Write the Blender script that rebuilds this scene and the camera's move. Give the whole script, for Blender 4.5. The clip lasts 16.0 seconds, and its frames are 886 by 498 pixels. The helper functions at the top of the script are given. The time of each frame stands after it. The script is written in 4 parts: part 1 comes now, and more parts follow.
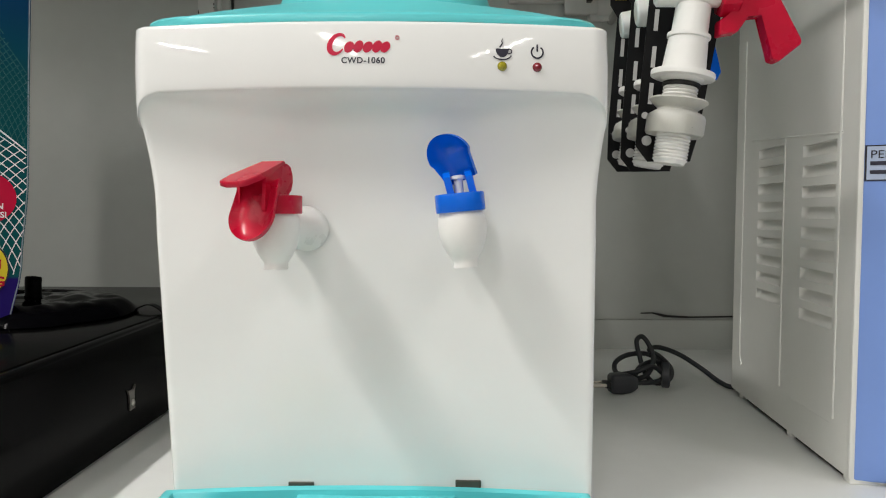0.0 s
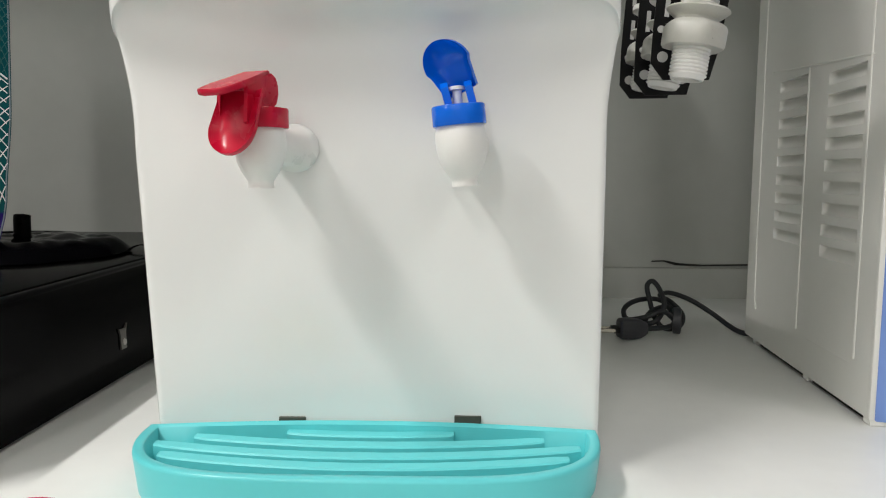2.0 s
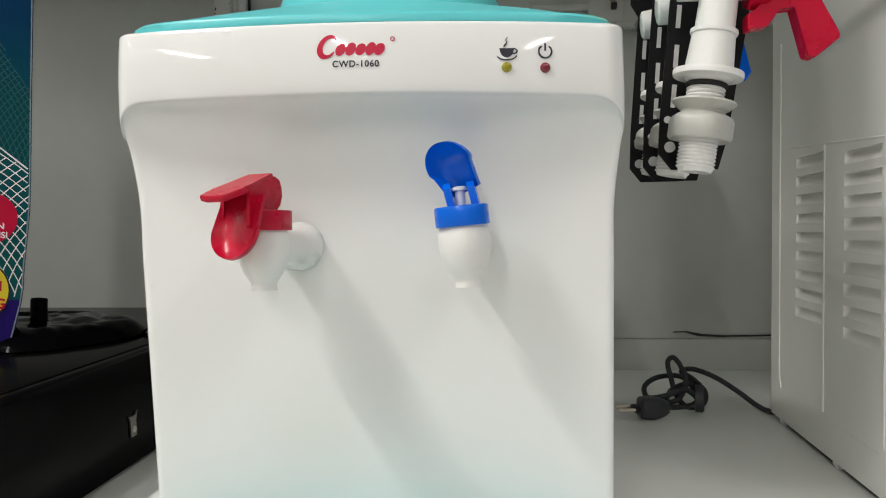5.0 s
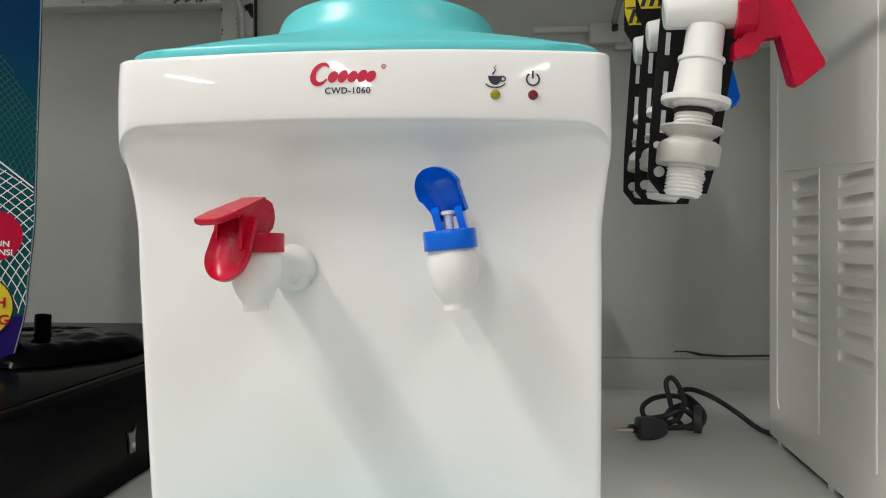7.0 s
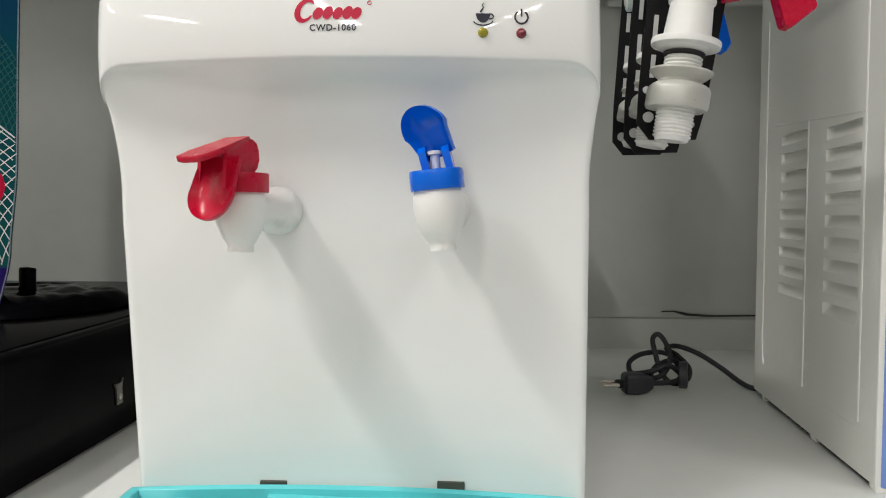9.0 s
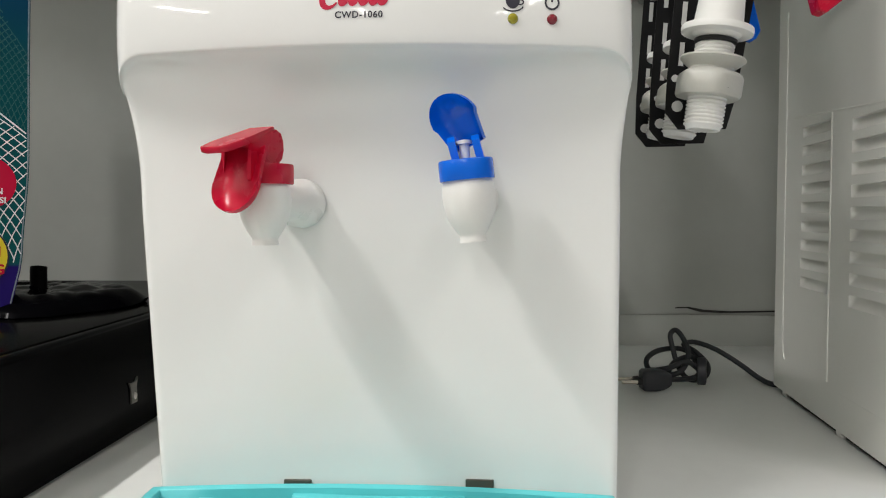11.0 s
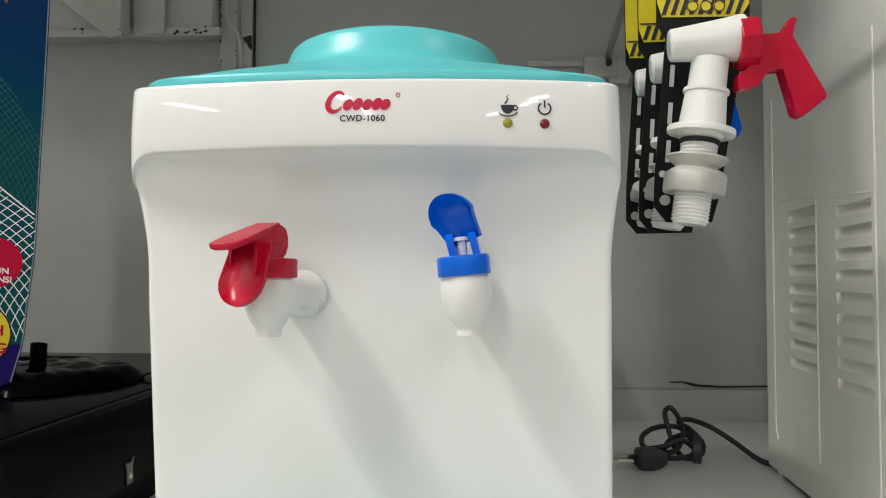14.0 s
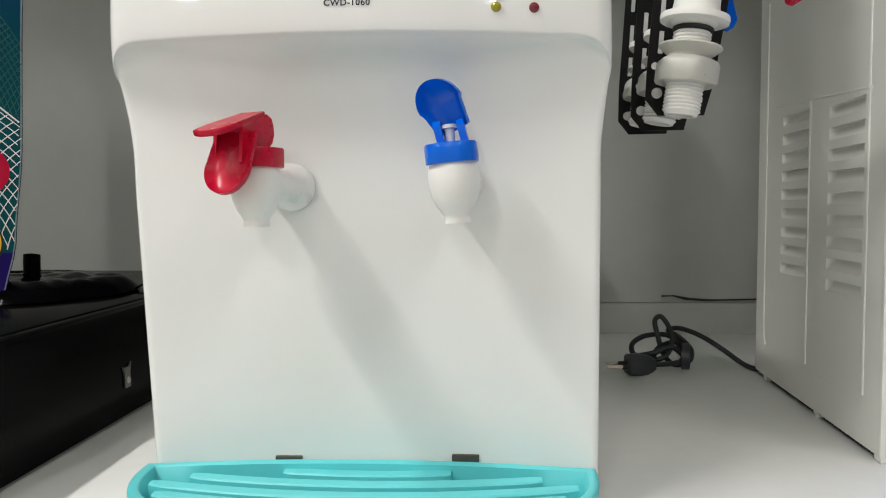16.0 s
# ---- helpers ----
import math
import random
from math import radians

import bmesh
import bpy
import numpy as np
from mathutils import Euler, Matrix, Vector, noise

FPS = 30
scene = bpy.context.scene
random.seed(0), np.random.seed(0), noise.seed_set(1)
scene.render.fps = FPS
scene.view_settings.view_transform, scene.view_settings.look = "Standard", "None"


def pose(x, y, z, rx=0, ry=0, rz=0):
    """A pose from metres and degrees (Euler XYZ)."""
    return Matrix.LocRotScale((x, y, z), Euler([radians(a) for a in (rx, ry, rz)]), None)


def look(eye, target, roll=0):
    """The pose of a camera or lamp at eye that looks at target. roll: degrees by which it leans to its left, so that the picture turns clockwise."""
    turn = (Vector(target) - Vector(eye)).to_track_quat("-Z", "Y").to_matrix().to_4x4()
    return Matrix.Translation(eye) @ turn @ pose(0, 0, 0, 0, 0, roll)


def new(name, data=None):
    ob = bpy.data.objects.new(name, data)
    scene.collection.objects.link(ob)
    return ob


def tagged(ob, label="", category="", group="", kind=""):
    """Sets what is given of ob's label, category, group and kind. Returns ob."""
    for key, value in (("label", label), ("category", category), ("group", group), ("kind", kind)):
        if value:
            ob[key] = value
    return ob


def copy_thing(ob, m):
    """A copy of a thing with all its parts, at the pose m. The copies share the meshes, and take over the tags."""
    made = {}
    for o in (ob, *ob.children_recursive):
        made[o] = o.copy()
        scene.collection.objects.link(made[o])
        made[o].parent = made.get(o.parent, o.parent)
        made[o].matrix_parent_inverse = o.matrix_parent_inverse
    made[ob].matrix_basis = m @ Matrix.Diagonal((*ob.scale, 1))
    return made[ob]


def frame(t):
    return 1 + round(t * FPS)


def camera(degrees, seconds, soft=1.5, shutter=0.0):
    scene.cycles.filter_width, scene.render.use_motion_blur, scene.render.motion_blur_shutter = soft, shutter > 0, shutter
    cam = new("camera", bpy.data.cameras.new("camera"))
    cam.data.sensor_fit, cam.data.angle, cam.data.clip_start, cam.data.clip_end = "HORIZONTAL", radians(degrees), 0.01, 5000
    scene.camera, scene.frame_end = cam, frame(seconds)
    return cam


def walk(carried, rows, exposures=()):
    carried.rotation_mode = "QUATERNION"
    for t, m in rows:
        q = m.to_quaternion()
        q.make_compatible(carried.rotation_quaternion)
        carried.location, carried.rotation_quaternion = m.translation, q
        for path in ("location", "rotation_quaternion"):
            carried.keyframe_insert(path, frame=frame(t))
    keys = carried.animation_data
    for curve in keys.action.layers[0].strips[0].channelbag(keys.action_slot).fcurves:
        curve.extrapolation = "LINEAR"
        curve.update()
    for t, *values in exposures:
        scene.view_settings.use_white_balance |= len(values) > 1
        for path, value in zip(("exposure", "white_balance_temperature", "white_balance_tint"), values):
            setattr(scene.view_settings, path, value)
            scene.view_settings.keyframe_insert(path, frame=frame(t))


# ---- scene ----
cam = camera(62.545, 16.0, soft=1.1)
PATH = [
    (0.0, (0.00177, -0.03004, 0.21394), (-0.01880, 1.96739, 0.11471), 0.229),
    (0.5, (0.00282, -0.02010, 0.20493), (-0.00455, 1.97509, 0.06651), 0.390),
    (1.0, (0.00758, -0.01236, 0.19934), (-0.00842, 1.98120, 0.03975), 0.111),
    (1.5, (0.00887, -0.00376, 0.19129), (-0.02905, 1.98731, 0.00637), 0.090),
    (2.0, (0.00848, -0.00040, 0.18769), (-0.03780, 1.98869, -0.01572), 0.291),
    (2.5, (0.01026, 0.00093, 0.18486), (-0.03630, 1.98796, -0.03774), 0.183),
    (3.0, (0.01015, 0.00068, 0.18636), (-0.04774, 1.98962, -0.01560), 0.071),
    (3.5, (0.00997, 0.00490, 0.19027), (-0.05951, 1.99520, 0.00627), -0.066),
    (4.0, (0.01146, 0.01033, 0.19731), (-0.05957, 2.00356, 0.04896), -0.269),
    (4.5, (0.01513, 0.00953, 0.20826), (-0.08256, 2.00500, 0.11575), -0.517),
    (7.0, (0.03178, 0.00117, 0.21713), (-0.10686, 1.99633, 0.20640), -0.010),
    (7.5, (0.02909, 0.00087, 0.21635), (-0.11708, 1.99547, 0.20302), -0.045),
    (8.0, (0.02898, 0.00008, 0.21477), (-0.09824, 1.99572, 0.17961), -0.033),
    (8.5, (0.03240, 0.00286, 0.20491), (-0.08036, 1.99826, 0.12962), -0.019),
    (9.0, (0.03385, 0.00379, 0.20034), (-0.07813, 1.99858, 0.10923), 0.197),
    (11.5, (0.01468, 0.01378, 0.19541), (-0.09929, 2.00844, 0.10404), -0.170),
    (12.0, (0.01438, 0.01182, 0.19661), (-0.09493, 2.00674, 0.10520), 0.052),
    (12.5, (0.01405, 0.01842, 0.19504), (-0.08516, 2.01386, 0.10350), 0.244),
    (13.0, (0.01473, 0.02143, 0.19447), (-0.07417, 2.01814, 0.12208), 0.242),
    (13.5, (0.01634, 0.01558, 0.19941), (-0.07127, 2.01364, 0.19044), 0.009),
    (14.0, (0.01641, -0.00244, 0.21333), (-0.08378, 1.99351, 0.29184), 0.146),
    (14.5, (0.01863, -0.00688, 0.21485), (-0.07321, 1.99033, 0.26690), -0.015),
    (15.0, (0.02018, -0.00303, 0.20346), (-0.05882, 1.99527, 0.17997), 0.189),
    (15.5, (0.02162, -0.00241, 0.19557), (-0.06269, 1.99436, 0.11946), -0.205),
    (16.0, (0.02113, -0.00088, 0.18822), (-0.06956, 1.99429, 0.08300), -0.228),
]
walk(cam, [(t, look(eye, target, roll)) for t, eye, target, roll in PATH])

# ---- world and lights: a shop hall with fluorescent tubes ----
world = bpy.data.worlds.new("World")
scene.world = world
world.use_nodes = True
world.node_tree.nodes["Background"].inputs[0].default_value = (0.9, 0.95, 1.0, 1)
world.node_tree.nodes["Background"].inputs[1].default_value = 0.05
scene.view_settings.exposure = -0.04


def tube_lamp(x, y, power, length=1.2, width=0.16, turn=0.0, z=2.28):
    data = bpy.data.lights.new("tube_lamp", "AREA")
    data.shape, data.size, data.size_y, data.energy = "RECTANGLE", width, length, power
    data.color = (1.0, 0.965, 0.935)
    ob = new("tube_lamp", data)
    ob.matrix_world = pose(x, y, z, 0, 0, turn)
    return ob


LAMPS = [(-1.42, -0.40, 60, 0.09), (1.35, -0.70, 15, 0.09), (-3.3, -1.2, 12, 0.09), (-0.9, -2.9, 34, 0.035), (1.3, -2.9, 11, 0.035), (-3.1, -3.0, 26, 0.035), (3.4, -3.0, 6, 0.035),
         (-0.9, -4.7, 30, 0.035), (1.3, -4.7, 10, 0.035)]
for lx, ly, lp, lw in LAMPS:
    tube_lamp(lx, ly, lp, width=lw)


# ---- materials ----
def mat(name, color, rough=0.4, metal=0.0, vary=0.05, scale=20.0, bump=0.0, bump_scale=200.0, rvary=0.08, coat=0.0, sss=0.0, random=0.0, spec=0.5):
    m = bpy.data.materials.new(name)
    m.use_nodes = True
    nt = m.node_tree
    b = nt.nodes["Principled BSDF"]
    tc = nt.nodes.new("ShaderNodeTexCoord")
    n1 = nt.nodes.new("ShaderNodeTexNoise")
    n1.inputs["Scale"].default_value = scale
    n1.inputs["Detail"].default_value = 5
    n2 = nt.nodes.new("ShaderNodeTexNoise")
    n2.inputs["Scale"].default_value = scale * 9
    n2.inputs["Detail"].default_value = 3
    for n in (n1, n2):
        nt.links.new(tc.outputs["Object"], n.inputs["Vector"])
    mix = nt.nodes.new("ShaderNodeMath")
    mix.operation = "MULTIPLY_ADD"
    nt.links.new(n2.outputs["Fac"], mix.inputs[0])
    mix.inputs[1].default_value = 0.35
    nt.links.new(n1.outputs["Fac"], mix.inputs[2])
    rmp = nt.nodes.new("ShaderNodeMapRange")
    rmp.inputs["From Min"].default_value, rmp.inputs["From Max"].default_value = 0.35, 1.0
    rmp.inputs["To Min"].default_value, rmp.inputs["To Max"].default_value = 1 - vary, 1 + vary
    nt.links.new(mix.outputs[0], rmp.inputs["Value"])
    val = rmp.outputs[0]
    if random:
        oi = nt.nodes.new("ShaderNodeObjectInfo")
        rr = nt.nodes.new("ShaderNodeMapRange")
        rr.inputs["To Min"].default_value, rr.inputs["To Max"].default_value = 1 - random, 1 + random
        nt.links.new(oi.outputs["Random"], rr.inputs["Value"])
        mm = nt.nodes.new("ShaderNodeMath")
        mm.operation = "MULTIPLY"
        nt.links.new(val, mm.inputs[0])
        nt.links.new(rr.outputs[0], mm.inputs[1])
        val = mm.outputs[0]
    vm = nt.nodes.new("ShaderNodeVectorMath")
    vm.operation = "SCALE"
    vm.inputs[0].default_value = color
    nt.links.new(val, vm.inputs["Scale"])
    nt.links.new(vm.outputs[0], b.inputs["Base Color"])
    rg = nt.nodes.new("ShaderNodeMapRange")
    rg.inputs["To Min"].default_value, rg.inputs["To Max"].default_value = max(0.02, rough - rvary), rough + rvary
    nt.links.new(n1.outputs["Fac"], rg.inputs["Value"])
    nt.links.new(rg.outputs[0], b.inputs["Roughness"])
    b.inputs["Metallic"].default_value = metal
    b.inputs["Coat Weight"].default_value = coat
    b.inputs["Coat Roughness"].default_value = 0.05
    b.inputs["Specular IOR Level"].default_value = spec
    if sss:
        b.inputs["Subsurface Weight"].default_value = sss
        b.inputs["Subsurface Radius"].default_value = (0.004, 0.004, 0.004)
    if bump:
        n3 = nt.nodes.new("ShaderNodeTexNoise")
        n3.inputs["Scale"].default_value = bump_scale
        n3.inputs["Detail"].default_value = 4
        nt.links.new(tc.outputs["Object"], n3.inputs["Vector"])
        bp = nt.nodes.new("ShaderNodeBump")
        bp.inputs["Strength"].default_value = bump
        bp.inputs["Distance"].default_value = 0.0006
        nt.links.new(n3.outputs["Fac"], bp.inputs["Height"])
        nt.links.new(bp.outputs[0], b.inputs["Normal"])
    return m


M_WHITE = mat("white_plastic", (0.83, 0.84, 0.82), 0.05, vary=0.015, scale=8, bump=0.6, bump_scale=22, rvary=0.02)
M_TEAL = mat("teal_plastic", (0.12, 0.62, 0.65), 0.33, vary=0.03, scale=12, bump=0.04, bump_scale=300)
M_TEALGRID = mat("teal_grid_plastic", (0.12, 0.63, 0.66), 0.5, vary=0.03, scale=12)
M_RED = mat("red_plastic", (0.50, 0.005, 0.032), 0.27, vary=0.05, scale=40, sss=0.1, spec=0.3)
M_BLUE = mat("blue_plastic", (0.001, 0.13, 0.72), 0.16, vary=0.05, scale=40, spec=0.3)
M_TAP = mat("white_tap_plastic", (0.82, 0.82, 0.79), 0.3, vary=0.03, scale=40, sss=0.15)
M_CLEAR = mat("milky_plastic", (0.74, 0.74, 0.68), 0.3, vary=0.08, scale=60, sss=0.5)
M_CLEAR.node_tree.nodes["Principled BSDF"].inputs["Transmission Weight"].default_value = 0.4
M_BLACKCARD = mat("black_card", (0.006, 0.006, 0.0065), 0.5, vary=0.2, scale=30, spec=0.2)
M_YELLOW = mat("yellow_card", (0.75, 0.60, 0.02), 0.45, vary=0.05, scale=30)
M_MARK = mat("milky_mark", (0.58, 0.58, 0.56), 0.5, vary=0.2)
M_INK = mat("dark_ink", (0.015, 0.015, 0.03), 0.5, vary=0.1)
M_INKRED = mat("red_ink", (0.50, 0.004, 0.04), 0.35, vary=0.1, spec=0.2)
M_WHITEINK = mat("white_ink", (0.8, 0.8, 0.8), 0.45, vary=0.05)
M_SLOT = mat("slot_dark", (0.06, 0.06, 0.045), 0.6, vary=0.2)
M_LEDY = mat("amber_lens", (0.30, 0.27, 0.01), 0.12, vary=0.1, coat=0.5)
M_LEDR = mat("red_lens", (0.18, 0.004, 0.015), 0.12, vary=0.1, coat=0.5)
M_SHELF = mat("white_painted_steel", (0.815, 0.83, 0.80), 0.32, vary=0.05, scale=6, bump=0.12, bump_scale=90)
M_WALL = mat("grey_painted_panel", (0.575, 0.59, 0.56), 0.5, vary=0.06, scale=5, bump=0.1, bump_scale=60)
M_RAIL = mat("worn_painted_steel", (0.66, 0.66, 0.63), 0.42, vary=0.1, scale=9, bump=0.2, bump_scale=80)
M_CHIP = mat("bare_chipped_paint", (0.03, 0.028, 0.025), 0.6, vary=0.3, scale=60)
M_SEAM = mat("dirty_seam", (0.27, 0.255, 0.23), 0.7, vary=0.5, scale=40)
M_CREAM = mat("ivory_painted_steel", (0.84, 0.84, 0.79), 0.36, vary=0.025, scale=10, bump=0.12, bump_scale=260)
M_GAP = mat("black_rubber_gap_shade", (0.012, 0.012, 0.012), 0.7, vary=0.3)
M_SKY = mat("pale_blue_plastic", (0.20, 0.33, 0.72), 0.32, vary=0.03, scale=10)
M_STOVE = mat("black_enamel", (0.002, 0.002, 0.0022), 0.16, vary=0.3, scale=14, bump=0.06, bump_scale=25, spec=0.03)
M_STOVETOP = mat("black_enamel_dusty", (0.003, 0.003, 0.003), 0.16, vary=0.35, scale=14, bump=0.05, bump_scale=12, spec=0.025, rvary=0.05)
M_IRON = mat("black_cast_iron", (0.002, 0.002, 0.002), 0.3, vary=0.3, scale=60, bump=0.3, bump_scale=300, spec=0.04)
M_FILM = mat("black_glint_sheet", (0.0015, 0.0015, 0.002), 0.09, vary=0.2, scale=30, bump=0.2, bump_scale=40, spec=0.012)
M_STRAP = mat("grey_steel_strap", (0.36, 0.365, 0.345), 0.5, vary=0.1, scale=30)
M_STEEL = mat("bright_steel", (0.62, 0.60, 0.57), 0.28, metal=1.0, vary=0.1, scale=60)
M_DULL = mat("dull_steel", (0.25, 0.24, 0.22), 0.4, metal=1.0, vary=0.2, scale=60)
M_BRASS = mat("brass_pin", (0.80, 0.74, 0.66), 0.22, metal=1.0, vary=0.1, scale=60)
M_CORD = mat("black_rubber_cord", (0.014, 0.016, 0.019), 0.45, vary=0.2, scale=80, bump=0.15, bump_scale=400)
M_PLUG = mat("grey_black_rubber", (0.034, 0.036, 0.042), 0.42, vary=0.15, scale=80, bump=0.1, bump_scale=300)
M_FLOOR = mat("shop_floor_tile", (0.55, 0.54, 0.52), 0.25, vary=0.1, scale=3)
M_ROOM = mat("shop_wall_paint", (0.62, 0.62, 0.60), 0.7, vary=0.05, scale=2)
M_LAMPBODY = mat("lamp_enamel", (0.8, 0.8, 0.8), 0.4, vary=0.03)


# ---- mesh helpers ----
def part(name, bm, material, parent=None, label="", sharp=0.6):
    """One mesh under a thing or part; the bmesh is in the thing's own space."""
    bmesh.ops.recalc_face_normals(bm, faces=bm.faces[:])
    for f in bm.faces:
        f.smooth = True
    for e in bm.edges:
        e.smooth = len(e.link_faces) == 2 and e.calc_face_angle(0) < sharp
    me = bpy.data.meshes.new(name)
    bm.to_mesh(me)
    bm.free()
    me.materials.append(material)
    ob = new(name, me)
    if parent is not None:
        ob.parent = parent
    if label:
        tagged(ob, label)
    return ob


def thing(name, m, label, category, group="", kind=""):
    ob = new(name)
    ob.empty_display_size = 0.02
    ob.matrix_world = m
    return tagged(ob, label, category, group, kind)


def again(name, src, parent, m):
    """Another piece on the same mesh."""
    ob = new(name, src.data)
    ob.parent = parent
    ob.matrix_local = m
    return ob


def moved(bm, m):
    bmesh.ops.transform(bm, matrix=m, verts=bm.verts[:])
    return bm


def rbox(x0, x1, y0, y1, z0, z1, r=0.0, seg=2):
    bm = bmesh.new()
    bmesh.ops.create_cube(bm, size=1)
    for v in bm.verts:
        v.co = Vector((x0 + (v.co.x + 0.5) * (x1 - x0), y0 + (v.co.y + 0.5) * (y1 - y0), z0 + (v.co.z + 0.5) * (z1 - z0)))
    if r:
        bmesh.ops.bevel(bm, geom=bm.edges[:], offset=r, segments=seg, affect="EDGES", profile=0.5)
    return bm


def loft(rings, cap0=True, cap1=True, closed=True):
    bm = bmesh.new()
    rows = [[bm.verts.new(p) for p in ring] for ring in rings]
    n = len(rows[0])
    for a, b in zip(rows, rows[1:]):
        for i in range(n if closed else n - 1):
            j = (i + 1) % n
            bm.faces.new((a[i], a[j], b[j], b[i]))
    if closed and cap0:
        bm.faces.new(rows[0][::-1])
    if closed and cap1:
        bm.faces.new(rows[-1])
    return bm


def lathe(profile, n=32, cap0=True, cap1=True):
    return loft([[(r * math.cos(2 * math.pi * i / n), r * math.sin(2 * math.pi * i / n), z) for i in range(n)] for r, z in profile], cap0, cap1)


def spline(pts, k=8, closed=False):
    pts = [Vector(p) for p in pts]
    out = []
    n = len(pts)
    for i in range(n if closed else n - 1):
        p0 = pts[(i - 1) % n] if closed or i else pts[0]
        p1, p2 = pts[i], pts[(i + 1) % n]
        p3 = pts[(i + 2) % n] if closed or i + 2 < n else pts[-1]
        for s in range(k):
            u = s / k
            out.append(0.5 * (2 * p1 + (p2 - p0) * u + (2 * p0 - 5 * p1 + 4 * p2 - p3) * u * u + (3 * p1 - p0 - 3 * p2 + p3) * u ** 3))
    if not closed:
        out.append(pts[-1])
    return out


def tube(pts, r, n=10):
    """A round bar along the points; r is a number or a function of 0..1."""
    pts = [Vector(p) for p in pts]
    rings, side = [], None
    for i, p in enumerate(pts):
        d = (pts[min(i + 1, len(pts) - 1)] - pts[max(i - 1, 0)]).normalized()
        if side is None:
            side = d.orthogonal().normalized()
        side = (side - d * side.dot(d)).normalized()
        up = d.cross(side)
        rr = r(i / (len(pts) - 1)) if callable(r) else r
        rings.append([p + rr * (math.cos(2 * math.pi * k / n) * side + math.sin(2 * math.pi * k / n) * up) for k in range(n)])
    return loft(rings)


def slab(outline, thick, axis=1):
    """A flat plate in the x-z plane from an outline of (x, z), its front at y = 0 and its back at y = thick."""
    return loft([[(x, 0, z) for x, z in outline], [(x, thick, z) for x, z in outline]])


def join(*bms):
    out = bmesh.new()
    for b in bms:
        me = bpy.data.meshes.new("tmp")
        b.to_mesh(me)
        b.free()
        out.from_mesh(me)
        bpy.data.meshes.remove(me)
    return out


def text_bm(words, size, align="CENTER", thick=0.0, spacing=1.0, bold=0.0):
    """Words as a mesh in the x-z plane, facing -y."""
    cu = bpy.data.curves.new("words", "FONT")
    cu.body, cu.size, cu.align_x, cu.align_y, cu.extrude, cu.space_character = words, size, align, "CENTER", thick, spacing
    cu.resolution_u, cu.offset = 4, bold
    ob = bpy.data.objects.new("words", cu)
    scene.collection.objects.link(ob)
    bpy.context.view_layer.update()
    me = bpy.data.meshes.new_from_object(ob.evaluated_get(bpy.context.evaluated_depsgraph_get()))
    bm = bmesh.new()
    bm.from_mesh(me)
    bpy.data.objects.remove(ob)
    bpy.data.meshes.remove(me)
    bpy.data.curves.remove(cu)
    return moved(bm, pose(0, 0, 0, 90, 0, 0))


def disc(cx, cz, rx, rz, y0, thick, n=36):
    return moved(slab([(cx + rx * math.cos(2 * math.pi * i / n), cz + rz * math.sin(2 * math.pi * i / n)) for i in range(n)], thick), pose(0, y0, 0))


# ---- setting: the shop and the shelf bay ----
def setting(name, bm, material, label, category):
    return tagged(part(name, bm, material), label, category, kind="structure")


WALL_Y = 1.12
setting("shelf_deck", rbox(-1.6, 1.6, 0.18, WALL_Y + 0.02, -0.03, 0, 0.004), M_SHELF, "white painted steel shelf deck, lightly scuffed", "shelf")
setting("wall_back", rbox(-1.6, 1.6, WALL_Y, WALL_Y + 0.02, 0.047, 1.1), M_WALL, "grey painted back panel of the shelf bay", "wall")
setting("trim_low", rbox(-1.6, 1.6, WALL_Y - 0.004, WALL_Y + 0.02, -0.002, 0.0464, 0.0008), M_WALL, "low grey painted strip under the back panel", "trim")
setting("floor", rbox(-5, 5, -6, 3, -1.06, -1.0), M_FLOOR, "pale shop floor tiles", "floor")
setting("ceiling", rbox(-5, 5, -6, 3, 2.34, 2.4), M_ROOM, "pale shop ceiling", "ceiling")
setting("wall_left", rbox(-5.1, -5, -6, 3, -1, 2.34), M_ROOM, "pale shop wall", "wall")
setting("wall_right", rbox(5, 5.1, -6, 3, -1, 2.34), M_ROOM, "pale shop wall", "wall")
setting("wall_front", rbox(-5, 5, -6.1, -6, -1, 2.34), M_ROOM, "pale shop wall", "wall")
setting("wall_rear", rbox(-5, 5, 3, 3.1, -1, 2.34), M_ROOM, "pale shop wall", "wall")

# ---- the water dispenser ----
LIP_Y, PANEL_Y, BACK_Y = 0.4125, 0.446, 0.72
LIP_LOW, LIP_TOP = 0.2892, 0.3300


def lerp_table(table, z):
    for (z0, a), (z1, b) in zip(table, table[1:]):
        if z <= z1:
            u = max(0.0, min(1.0, (z - z0) / (z1 - z0)))
            return a + (b - a) * (u * u * (3 - 2 * u))
    return table[-1][1]


def half(z):
    """Half width of the body at a height."""
    return 0.1395 + 0.0055 * min(z, 0.2) / 0.2 + lerp_table([(0.215, 0.0), (0.285, 0.0056)], z)


def middle(z):
    return -0.0425 - 0.025 * z if z < 0.2 else -0.0475 - 0.017 * (z - 0.2)


def lip_front(x, z=0.31, r=0.012):
    """The lip's bowed front with rounded corners; x from the body's middle."""
    h = half(z)
    u = abs(x) / h
    y = LIP_Y + 0.016 * u * u
    k = abs(x) - (h - r)
    return y + (r - math.sqrt(max(0.0, r * r - k * k)) if k > 0 else 0)


def lip_low(u):
    """Height of the lip's lower edge, turning down at both ends."""
    k = max(0.0, (abs(u) - 0.86) / 0.14)
    return LIP_LOW - 0.0015 * u * u - 0.019 * (1 - math.sqrt(max(0.0, 1 - min(1, k) ** 2)))


